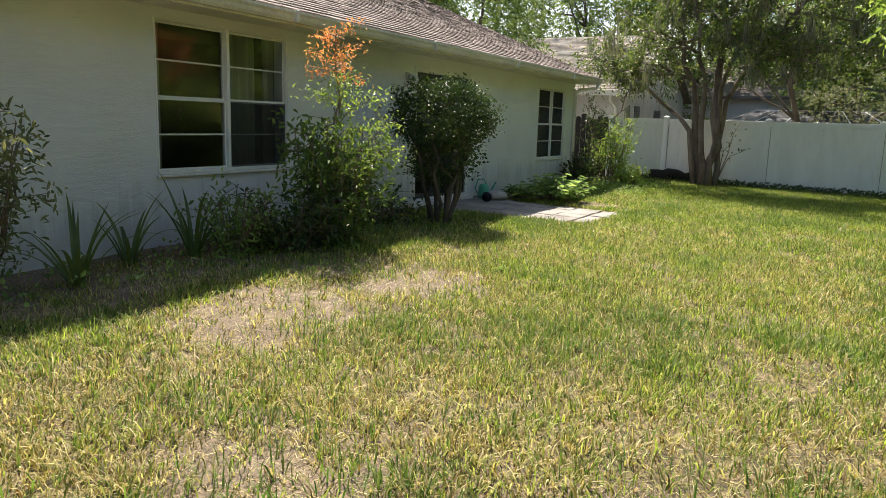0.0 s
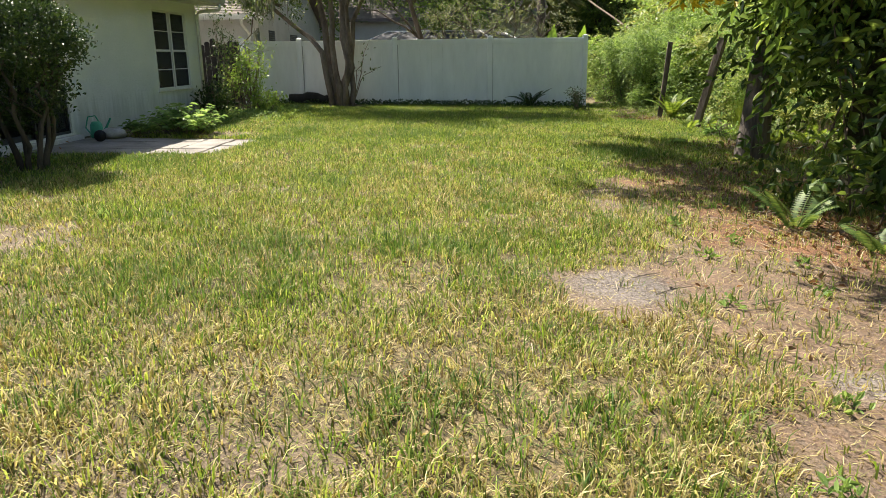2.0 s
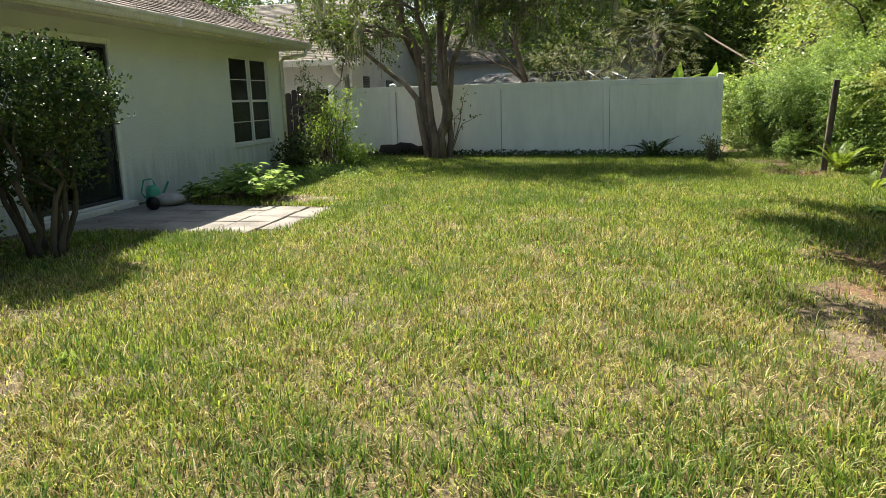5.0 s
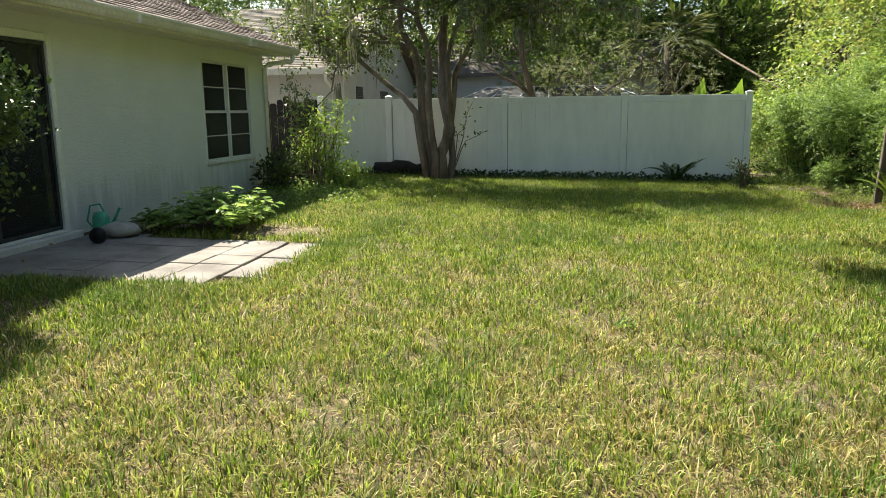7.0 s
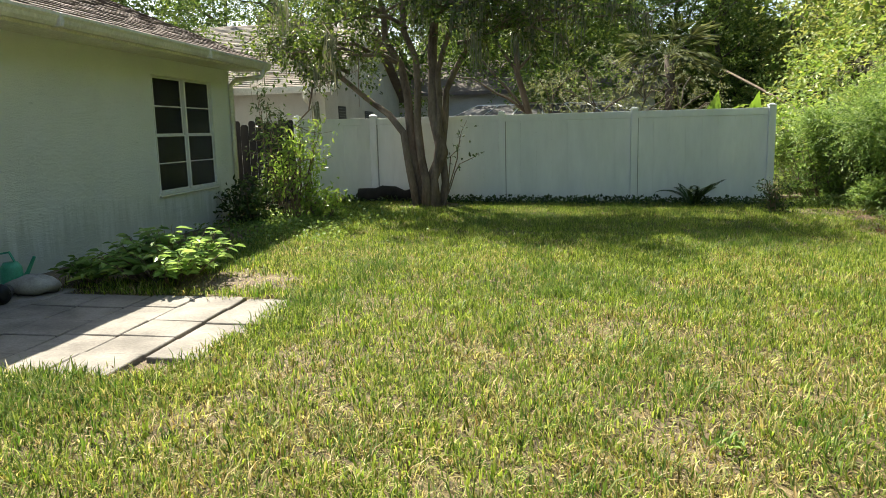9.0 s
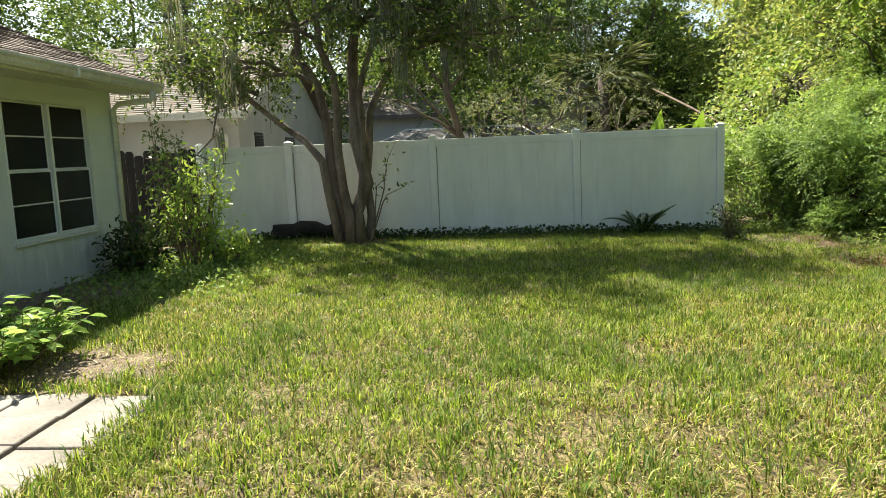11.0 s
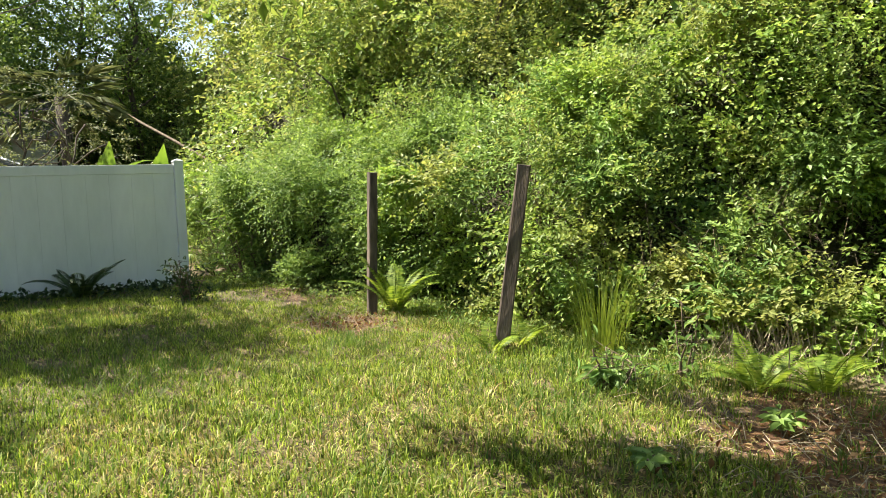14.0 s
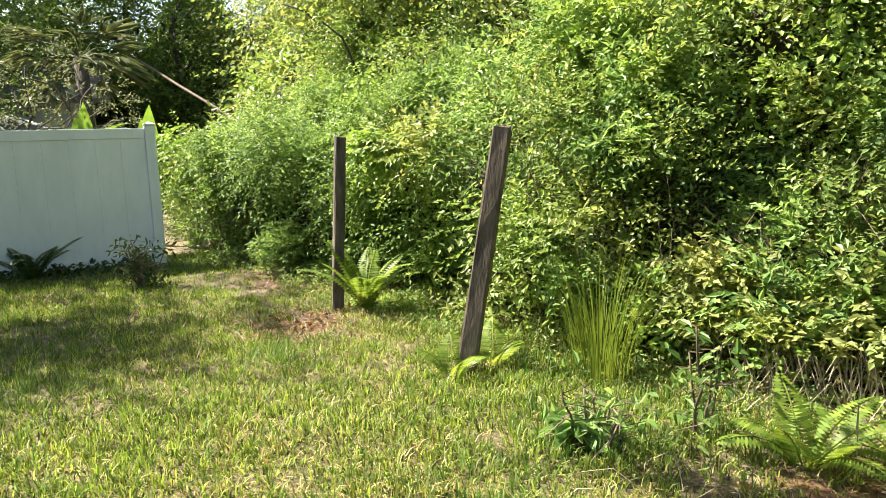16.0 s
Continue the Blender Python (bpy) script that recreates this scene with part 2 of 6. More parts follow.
LEAF_PALE = foliage("pale_green_leaf", [(0.0, (0.14, 0.26, 0.085)), (0.5, (0.24, 0.385, 0.13)), (1.0, (0.35, 0.49, 0.20))], 0.45, 0.42)
LEAF_ORANGE = foliage("orange_new_leaf", [(0.0, (0.50, 0.17, 0.08)), (0.5, (0.62, 0.27, 0.12)), (1.0, (0.60, 0.38, 0.16))], 0.5, 0.4)
LEAF_YELLOW = foliage("yellow_leaf", [(0.0, (0.55, 0.42, 0.03)), (1.0, (0.70, 0.60, 0.08))], 0.5, 0.4)
LEAF_STRAP = foliage("strap_leaf", [(0.0, (0.06, 0.10, 0.035)), (0.6, (0.11, 0.16, 0.05)), (1.0, (0.26, 0.26, 0.10))], 0.45, 0.3)
LEAF_FERN = foliage("fern_frond", [(0.0, (0.122, 0.207, 0.028)), (0.5, (0.207, 0.301, 0.047)), (1.0, (0.320, 0.394, 0.075))], 0.5, 0.45)
LEAF_REED = foliage("reed_blade", [(0.0, (0.12, 0.19, 0.03)), (0.6, (0.22, 0.29, 0.05)), (1.0, (0.42, 0.38, 0.14))], 0.5, 0.35)
LEAF_DEAD = foliage("dead_leaf", [(0.0, (0.10, 0.05, 0.03)), (0.5, (0.24, 0.12, 0.06)), (1.0, (0.42, 0.26, 0.14))], 0.8, 0.15)
LEAF_BANANA = foliage("banana_leaf", [(0.0, (0.10, 0.20, 0.03)), (1.0, (0.17, 0.28, 0.05))], 0.4, 0.4)
MOSS = foliage("hanging_moss", [(0.0, (0.12, 0.13, 0.10)), (1.0, (0.26, 0.27, 0.22))], 0.9, 0.25)


# ---- mesh helpers ----
def ground_z(x, y):
    return -0.022 * (np.clip(x, -6.0, 9.0) + 5.45)


class Buf:
    """Gathers vertices and faces of one mesh."""

    def __init__(self):
        self.v, self.f, self.count = [], [], 0

    def add(self, verts, faces):
        verts = np.asarray(verts, float).reshape(-1, 3)
        self.v.append(verts)
        self.f.extend([tuple(i + self.count for i in f) for f in faces])
        self.count += len(verts)
        return self

    def box(self, lo, hi, bevel=0.0, m=None):
        bm = bmesh.new()
        bmesh.ops.create_cube(bm, size=1.0)
        for v in bm.verts:
            v.co = Vector([lo[i] + (v.co[i] + 0.5) * (hi[i] - lo[i]) for i in range(3)])
        if bevel:
            bmesh.ops.bevel(bm, geom=list(bm.edges), offset=bevel, segments=1, affect="EDGES")
        bm.verts.index_update()
        vs = [(m @ v.co) if m else v.co.copy() for v in bm.verts]
        self.add([tuple(v) for v in vs], [[v.index for v in f.verts] for f in bm.faces])
        bm.free()
        return self

    def tube(self, pts, radii, sides=7, cap=True, squash=0.0):
        pts = [Vector(p) for p in pts]
        verts, faces = [], []
        ref = Vector((0.3, 0.9, 0.1)).normalized()
        for i, p in enumerate(pts):
            d = (pts[min(i + 1, len(pts) - 1)] - pts[max(i - 1, 0)]).normalized()
            a = d.cross(ref)
            a = a.normalized() if a.length > 1e-4 else Vector((1, 0, 0))
            c = d.cross(a)
            for k in range(sides):
                t = 2 * math.pi * k / sides
                r = radii[i] * (1 + squash * math.sin(3 * t + i))
                verts.append(p + a * (math.cos(t) * r) + c * (math.sin(t) * r))
        for i in range(len(pts) - 1):
            for k in range(sides):
                k2 = (k + 1) % sides
                faces.append((i * sides + k, i * sides + k2, (i + 1) * sides + k2, (i + 1) * sides + k))
        if cap:
            faces.append(tuple(range(sides - 1, -1, -1)))
            faces.append(tuple((len(pts) - 1) * sides + k for k in range(sides)))
        return self.add([tuple(v) for v in verts], faces)

    def leaves(self, p, size, width=0.5, direction=None, spread=1.0, droop=0.0, fold=0.12, rich=False, lift=0.35):
        """Leaf blades at the points p, each with a midrib and two halves; rich ones have a rounder outline."""
        p = np.asarray(p, float)
        n = len(p)
        if n == 0:
            return self
        size = np.broadcast_to(np.asarray(size, float), (n,))[:, None] * RNG.uniform(0.7, 1.25, (n, 1))
        d = RNG.normal(size=(n, 3)) * spread
        if direction is not None:
            d = d + np.asarray(direction)
        d[:, 2] -= droop
        d /= np.linalg.norm(d, axis=1)[:, None] + 1e-9
        up = RNG.normal(size=(n, 3)) * 0.6 + np.array([-0.2, -0.1, 1.0 * lift + 0.4])
        s = np.cross(d, up)
        s /= np.linalg.norm(s, axis=1)[:, None] + 1e-9
        nn = np.cross(s, d)
        w = size * width * 0.5
        if rich:
            v = np.stack([p, p + d * size * 0.3 + s * w * 0.9 + nn * size * fold, p + d * size * 0.68 + s * w * 0.75 + nn * size * fold * 0.6,
                          p + d * size - nn * size * 0.12, p + d * size * 0.68 - s * w * 0.75 + nn * size * fold * 0.6, p + d * size * 0.3 - s * w * 0.9 + nn * size * fold], 1)
            base = np.array([[0, 3, 2, 1], [0, 5, 4, 3]])
            k = 6
        else:
            v = np.stack([p, p + d * size * 0.45 + s * w + nn * size * fold, p + d * size, p + d * size * 0.45 - s * w + nn * size * fold], 1)
            base = np.array([[0, 2, 1], [0, 3, 2]])
            k = 4
        idx = (np.arange(n) * k)[:, None, None] + base[None] + self.count
        self.v.append(v.reshape(-1, 3))
        self.f.extend(map(tuple, idx.reshape(-1, base.shape[1]).tolist()))
        self.count += n * k
        return self

    def sprays(self, starts, dirs, lengths, per, size, width=0.5, droop=0.2, sag=0.25, rich=False, spread=0.25, fold=0.12):
        """Leafy shoots: leaves set alternately along arching lines from starts."""
        starts, dirs = np.asarray(starts, float), np.asarray(dirs, float)
        dirs = dirs / (np.linalg.norm(dirs, axis=1)[:, None] + 1e-9)
        n = len(starts)
        L = np.broadcast_to(np.asarray(lengths, float), (n,))[:, None, None]
        t = np.linspace(0.12, 1.0, per)[None, :, None]
        p = starts[:, None] + dirs[:, None] * L * t
        p[:, :, 2] -= (sag * L * t * t)[:, :, 0]
        side = np.cross(dirs, RNG.normal(size=(n, 3)) * 0.5 + np.array([0, 0, 1.0]))
        side /= np.linalg.norm(side, axis=1)[:, None] + 1e-9
        turn = np.where(np.arange(per) % 2 == 0, 1.0, -1.0)[None, :, None] * (1.0 - 0.7 * (t >= 0.999))
        d = dirs[:, None] * 0.55 + side[:, None] * turn * 0.8
        return self.leaves(p.reshape(-1, 3), size, width, d.reshape(-1, 3), spread, droop, fold, rich, 0.8)

    def strap(self, base, out, length, width, arch=0.6, segs=6, rise=1.0):
        """One arching strap leaf from base towards out."""
        out = Vector((out[0], out[1], 0)).normalized()
        side = Vector((-out.y, out.x, 0))
        verts, faces = [], []
        p = Vector(base)
        ang = math.atan2(rise, 0.35)
        for i in range(segs + 1):
            t = i / segs
            w = width * (0.75 + 0.5 * t if t < 0.3 else 0.95 * (1 - ((t - 0.3) / 0.7) ** 1.6) + 0.02)
            verts += [p - side * w / 2, p + Vector((0, 0, -w * 0.18)), p + side * w / 2]
            p = p + (out * math.cos(ang) + Vector((0, 0, math.sin(ang)))) * (length / segs)
            ang -= arch * 2.2 / segs * (0.4 + t)
        for i in range(segs):
            a = i * 3
            faces += [(a, a + 1, a + 4, a + 3), (a + 1, a + 2, a + 5, a + 4)]
        return self.add([tuple(v) for v in verts], faces)

    def frond(self, base, out, length, width, arch=0.7, pairs=16, rise=1.1):
        """One fern frond: a thin rachis with paired narrow leaflets."""
        out = Vector((out[0], out[1], 0)).normalized()
        side = Vector((-out.y, out.x, 0))
        p, ang = Vector(base), math.atan2(rise, 0.5)
        pts, dirs = [], []
        for i in range(pairs + 1):
            pts.append(p.copy())
            dv = out * math.cos(ang) + Vector((0, 0, math.sin(ang)))
            dirs.append(dv)
            p = p + dv * (length / pairs)
            ang -= arch * 2.0 / pairs
        self.tube(pts[::4] if len(pts) > 8 else pts, [0.004] * len(pts[::4] if len(pts) > 8 else pts), 3, False)
        for i in range(2, pairs + 1):
            t = i / pairs
            w = width * math.sin(math.pi * min(1, 0.12 + t * 0.88)) ** 0.7
            lw = length / pairs * 0.55
            for sgn in (-1, 1):
                tip = pts[i] + side * sgn * w + dirs[i] * w * 0.35 + Vector((0, 0, -w * 0.25))
                midp = (pts[i] + tip) / 2
                self.add([tuple(pts[i]), tuple(midp + dirs[i] * lw), tuple(tip), tuple(midp - dirs[i] * lw)], [(0, 1, 2, 3)])
        return self

    def mesh(self, name, smooth=False):
        me = bpy.data.meshes.new(name)
        me.from_pydata(np.concatenate(self.v).tolist() if self.v else [], [], self.f)
        if smooth:
            me.polygons.foreach_set("use_smooth", [True] * len(me.polygons))
        me.update()
        return me


def part(name, buf, mat, parent, label="", smooth=False, kind=""):
    ob = new(name, buf.mesh(name, smooth))
    ob.data.materials.append(mat)
    if parent:
        ob.parent = parent
    return tagged(ob, label, kind=kind)


def thing(name, at, label, category, group=""):
    ob = new(name)
    ob.empty_display_size = 0.2
    ob.location = at
    return tagged(ob, label, category, group)


def single(name, buf, mat, label, category, group="", kind="", smooth=False, at=(0, 0, 0)):
    ob = new(name, buf.mesh(name, smooth))
    ob.data.materials.append(mat)
    ob.location = at
    return tagged(ob, label, category, group, kind)


def on_ground(x, y, dz=0.0):
    return (x, y, float(ground_z(x, y)) + dz)


def blob_points(n, centre, radii, clusters, tight=0.28, shell=0.75):
    """Points in small clusters set through an ellipsoid, with gaps between them."""
    c = RNG.normal(size=(clusters, 3))
    c /= np.linalg.norm(c, axis=1)[:, None]
    c *= RNG.uniform(shell * 0.55, 1.0, (clusters, 1)) ** 0.6
    pick = RNG.integers(0, clusters, n)
    q = c[pick] + RNG.normal(size=(n, 3)) * tight
    return np.asarray(centre) + q * np.asarray(radii)


def crown_sprays(buf, shoots, centre, radii, clusters, reach, per, size, width=0.55, droop=0.2, rich=False):
    """A crown of leafy clumps: shoots radiate from cluster centres spread through an ellipsoid."""
    c = RNG.normal(size=(clusters, 3))
    c /= np.linalg.norm(c, axis=1)[:, None]
    c *= RNG.uniform(0.35, 1.0, (clusters, 1)) ** 0.5
    pick = RNG.integers(0, clusters, shoots)
    d = RNG.normal(size=(shoots, 3)) + c[pick] * 0.7 + np.array([0, 0, 0.25])
    d /= np.linalg.norm(d, axis=1)[:, None]
    start = np.asarray(centre) + c[pick] * np.asarray(radii) + d * reach * RNG.uniform(0.1, 0.7, (shoots, 1))
    return buf.sprays(start, d, reach * RNG.uniform(0.5, 1.0, shoots), per, size, width, droop, 0.2, rich)


def bend(a, b, n=6, sag=0.0, wob=0.05, rng=None):
    """A wavering line of points from a to b."""
    a, b = np.asarray(a, float), np.asarray(b, float)
    t = np.linspace(0, 1, n)[:, None]
    p = a + (b - a) * t
    ln = np.linalg.norm(b - a)
    p += (RNG.normal(size=(n, 3)) * wob * ln) * np.sin(t * math.pi)
    p[:, 2] += np.sin(t[:, 0] * math.pi) * sag
    return p


def sweep(pts, r0, r1):
    return list(np.linspace(r0, r1, len(pts)))


# ---- ground ----
# worn patches: x, y, half-lengths, how bare
BARE = [(1.5, 5.35, 0.48, 0.6, 1.0), (2.65, 5.2, 1.1, 2.0, 0.9), (2.9, 3.2, 1.3, 1.6, 0.9), (2.6, 8.3, 0.9, 1.3, 0.8), (3.1, 6.9, 0.9, 1.0, 0.85), (3.3, 9.2, 1.0, 1.5, 0.75),
        (-5.1, 6.0, 0.9, 5.0, 0.8), (-5.0, 14.6, 0.7, 3.2, 0.85), (-3.3, 13.15, 0.55, 0.45, 0.95), (-2.8, 6.1, 0.6, 0.6, 0.75), (-3.15, 4.5, 0.6, 0.7, 0.7), (-3.7, 6.2, 0.5, 0.6, 0.7),
        (-1.6, 2.75, 0.5, 0.3, 0.7), (4.8, 12.1, 0.8, 0.8, 0.8), (5.3, 12.6, 0.9, 0.8, 0.9), (4.0, 12.9, 0.4, 0.4, 0.45), (4.2, 17.1, 0.5, 0.5, 0.8), (-2.7, 20.1, 0.6, 0.5, 0.8), (0.0, 20.8, 4.6, 0.35, 0.6), (4.6, 19.4, 0.9, 1.0, 0.8)]
SANDY = [(1.5, 5.4, 0.24, 0.32, 0.85), (2.25, 4.1, 0.18, 0.15, 0.8), (2.7, 3.2, 0.25, 0.2, 0.7)]
LITTER = [(3.2, 6.8, 0.8, 1.0, 1.0), (3.2, 8.9, 1.0, 1.7, 0.75), (2.5, 4.6, 1.0, 1.6, 0.3), (4.9, 12.0, 0.8, 0.8, 0.9), (5.3, 12.5, 0.8, 0.7, 0.95), (4.25, 17.15, 0.55, 0.5, 0.9), (-5.1, 7.5, 0.5, 2.5, 0.5), (4.8, 19.4, 0.6, 0.9, 0.6)]


def wobble(x, y, scale, seed):
    """Smooth 2D value noise, 0 to 1."""
    def lattice(i, j):
        h = np.sin(i * 127.1 + j * 311.7 + seed * 74.7) * 43758.5453
        return h - np.floor(h)
    x, y = x * scale, y * scale
    i, j = np.floor(x), np.floor(y)
    u, v = x - i, y - j
    u, v = u * u * (3 - 2 * u), v * v * (3 - 2 * v)
    return (lattice(i, j) * (1 - u) + lattice(i + 1, j) * u) * (1 - v) + (lattice(i, j + 1) * (1 - u) + lattice(i + 1, j + 1) * u) * v


def patches(x, y, table):
    m = np.zeros_like(x)
    edge = 0.55 * (wobble(x, y, 2.2, 3) - 0.5) + 0.5 * (wobble(x, y, 6.5, 5) - 0.5)
    for px, py, rx, ry, k in table:
        d = np.sqrt(((x - px) / rx) ** 2 + ((y - py) / ry) ** 2) + edge
        m = np.maximum(m, k * np.clip((1.25 - d) / 0.5, 0, 1))
    return m


def build_ground():
    xs = np.concatenate([[-600, -150, -60, -30, -15, -8], np.arange(-6.2, 9.0, 0.1), [10, 13, 20, 40, 90, 200, 600]])
    ys = np.concatenate([[-600, -150, -50, -20, -6], np.arange(-2, 24.0, 0.1), [25, 28, 35, 50, 90, 200, 600]])
    gx, gy = np.meshgrid(xs, ys)
    x, y = gx.ravel(), gy.ravel()
    z = ground_z(x, y) + 0.03 * (wobble(x, y, 1.3, 1) - 0.5) + 0.02 * (wobble(x, y, 5.0, 2) - 0.5)
    z = np.where((x > -5.5) & (x < -2.3) & (y > 10.2) & (y < 12.9), ground_z(x, y) - 0.03, z)
    z = np.where(x < -5.6, -0.12, z)
    b = Buf()
    w = len(xs)
    i, j = np.meshgrid(np.arange(w - 1), np.arange(len(ys) - 1))
    a = (j * w + i).ravel()
    b.add(np.stack([x, y, z], 1), np.stack([a, a + 1, a + w + 1, a + w], 1).tolist())
    ob = single("ground", b, GROUND, "sandy soil with straw thatch and bare patches", "ground", kind="structure", smooth=True)
    for name, table in (("bare", BARE), ("sand", SANDY), ("litter", LITTER)):
        at = ob.data.attributes.new(name, "FLOAT", "POINT")
        vals = patches(x, y, table)
        if name == "bare":
            vals = np.maximum(vals, np.clip((wobble(x, y, 0.9, 8) - 0.72) * 4, 0, 0.7))
        at.data.foreach_set("value", vals.astype(np.float32))


build_ground()


def build_lawn():
    """Coarse lawn, blade by blade: longer dark tufts, lime and straw-dry areas."""
    def allowed(x, y, strict=0.985):
        keep = RNG.uniform(0, 1, len(x)) > patches(x, y, BARE) * strict
        keep &= ~((x < -2.62 - 0.12 * wobble(x, y, 7, 4)) & (x > -5.5) & (y > 10.45 + 0.1 * wobble(x, y, 6, 9)) & (y < 12.55) & (x < -3.1 + 0.9 * (y - 10.5) + 0.15 * wobble(x, y, 6, 14)))
        keep &= x > -5.4 + 0.5 * wobble(x, y, 1.5, 6)
        front = np.interp(y, [-3, 8, 12, 15, 17.5, 20, 21.5, 24], [6.3, 6.0, 6.0, 6.05, 5.6, 4.85, 4.3, 4.2])
        return keep & (x < front) & ~((x < 3.7) & (y > 21.15))
    v, f, dry, deep, count = [], [], [], [], 0
    # x range, y range, tufts, blades in each, loose blades
    for x0, x1, y0, y1, tufts, per, loose, segs in ((-5.4, 4.2, 1.2, 9.5, 42000, 10, 0, 2), (-5.4, 4.2, 1.2, 9.5, 0, 1, 240000, 1), (-5.4, 6.0, 9.5, 15.5, 25000, 10, 120000, 2), (-5.4, 6.0, 15.5, 22.0, 22000, 12, 50000, 1), (-5.4, 6.0, -2.5, 1.2, 2500, 8, 6000, 1), (-5.2, -2.4, 9.95, 10.6, 900, 10, 0, 2), (-2.8, -2.3, 10.3, 12.8, 500, 10, 0, 2)):
        tx, ty = RNG.uniform(x0, x1, tufts), RNG.uniform(y0, y1, tufts)
        thin = 0.34 + 0.85 * wobble(tx, ty, 2.3, 11) + 0.35 * (wobble(tx, ty, 0.6, 13) - 0.5) + 0.25 * np.clip((ty - 9) / 8, 0, 1)
        ok = allowed(tx, ty) & (RNG.uniform(0, 1, tufts) < thin)
        tx, ty = tx[ok], ty[ok]
        lush = np.clip((ty - 4) / 9, 0, 1)
        dark_tuft = RNG.uniform(0, 1, len(tx)) < 0.10 + 0.55 * np.clip((wobble(tx, ty, 1.3, 21) - 0.62) * 3, 0, 1)
        tdry = np.clip(0.64 - 0.50 * lush + 0.75 * (wobble(tx, ty, 2.6, 22) - 0.5) + 0.3 * (wobble(tx, ty, 0.6, 23) - 0.5) + RNG.normal(0, 0.16, len(tx)), 0, 1)
        tdry = np.where(dark_tuft, tdry * 0.3, tdry) - 0.25 * np.clip((-3.4 - tx) / 0.8, 0, 1) - 0.15 * (y0 > 9.6)
        th = np.where(dark_tuft, RNG.uniform(0.065, 0.11, len(tx)), RNG.uniform(0.036, 0.08, len(tx)))
        tr = RNG.uniform(0.02, 0.06, len(tx))
        k = np.repeat(np.arange(len(tx)), per)
        gx, gy = RNG.normal(size=len(k)), RNG.normal(size=len(k))
        lx, ly = RNG.uniform(x0, x1, loose), RNG.uniform(y0, y1, loose)
        ok = allowed(lx, ly, 0.45)
        lx, ly = lx[ok], ly[ok]
        x, y = np.concatenate([tx[k] + gx * tr[k], lx]), np.concatenate([ty[k] + gy * tr[k], ly])
        n = len(x)
        z = ground_z(x, y) + 0.03 * (wobble(x, y, 1.3, 1) - 0.5) + 0.02 * (wobble(x, y, 5.0, 2) - 0.5) - 0.004
        chance = np.concatenate([tdry[k], np.full(len(lx), 0.66) - 0.5 * np.clip((ly - 8) / 9, 0, 1) + 0.5 * patches(lx, ly, BARE)])
        is_dry = np.where(RNG.uniform(0, 1, n) < chance, RNG.uniform(0.55, 1.0, n), RNG.uniform(0.0, 0.3, n))
        h = np.concatenate([th[k], RNG.uniform(0.012, 0.036, len(lx))]) * RNG.uniform(0.55, 1.35, n)
        w = RNG.uniform(0.0038, 0.0085, n) * (1.5 if y0 == 15.5 else 1.15 if y0 == 9.5 else 1.0)
        a = np.concatenate([np.arctan2(gy, gx) + RNG.normal(0, 0.7, len(k)), RNG.uniform(0, 2 * math.pi, len(lx))])
        lean = RNG.uniform(0.1, 1.1, n) + np.where(is_dry > 0.5, RNG.uniform(0, 0.5, n), 0) + np.concatenate([np.zeros(len(k)), RNG.uniform(0.3, 1.9, len(lx))])
        ox, oy = np.cos(a), np.sin(a)
        q = a + math.pi / 2 + RNG.normal(0, 0.6, n)
        s = np.stack([np.cos(q) * w / 2, np.sin(q) * w / 2, np.zeros(n)], 1)
        base = np.stack([x, y, z], 1)
        tip = base + np.stack([ox * h * lean, oy * h * lean, h / (1 + 0.5 * lean)], 1)
        if segs == 2:
            midp = base + np.stack([ox * h * lean * 0.35, oy * h * lean * 0.35, h * 0.66 / (1 + 0.3 * lean)], 1)
            vv = np.stack([base - s, base + s, midp + s * 0.85, midp - s * 0.85, tip], 1)
            ff = np.array([[0, 1, 2], [0, 2, 3], [3, 2, 4]])
            k5 = 5
        else:
            vv = np.stack([base - s, base + s, tip], 1)
            ff = np.array([[0, 1, 2]])
            k5 = 3
        v.append(vv.reshape(-1, 3))
        f.append(((np.arange(n) * k5)[:, None, None] + ff[None] + count).reshape(-1, 3))
        dry.append(np.repeat(is_dry, k5))
        deep.append(np.repeat(np.concatenate([dark_tuft[k] * 0.8, RNG.uniform(0, 0.4, len(lx))]), k5))
        count += n * k5
    v, f = np.concatenate(v), np.concatenate(f)
    me = bpy.data.meshes.new("lawn_grass")
    me.vertices.add(len(v))
    me.vertices.foreach_set("co", v.astype(np.float32).ravel())
    me.loops.add(f.size)
    me.loops.foreach_set("vertex_index", f.astype(np.int32).ravel())
    me.polygons.add(len(f))
    me.polygons.foreach_set("loop_start", np.arange(0, f.size, 3, dtype=np.int32))
    me.update(calc_edges=True)
    for name, values in (("dry", dry), ("deep", deep)):
        at = me.attributes.new(name, "FLOAT", "POINT")
        at.data.foreach_set("value", np.concatenate(values).astype(np.float32))
    me.materials.append(GRASS)
    tagged(new("lawn_grass", me), "coarse sunlit lawn of green and straw-dry blades", "grass", kind="stuff")


build_lawn()

# ---- house ----
WALL_X, HOUSE_Y0, HOUSE_Y1, EAVE_X, EAVE_Z, SLOPE = -5.52, -6.0, 18.02, -5.06, 2.46, 0.4167
W1 = (5.70, 7.60, 0.72, 2.21)
W2 = (15.69, 17.37, 0.56, 2.10)
DOOR = (10.54, 12.36, 0.06, 2.11)


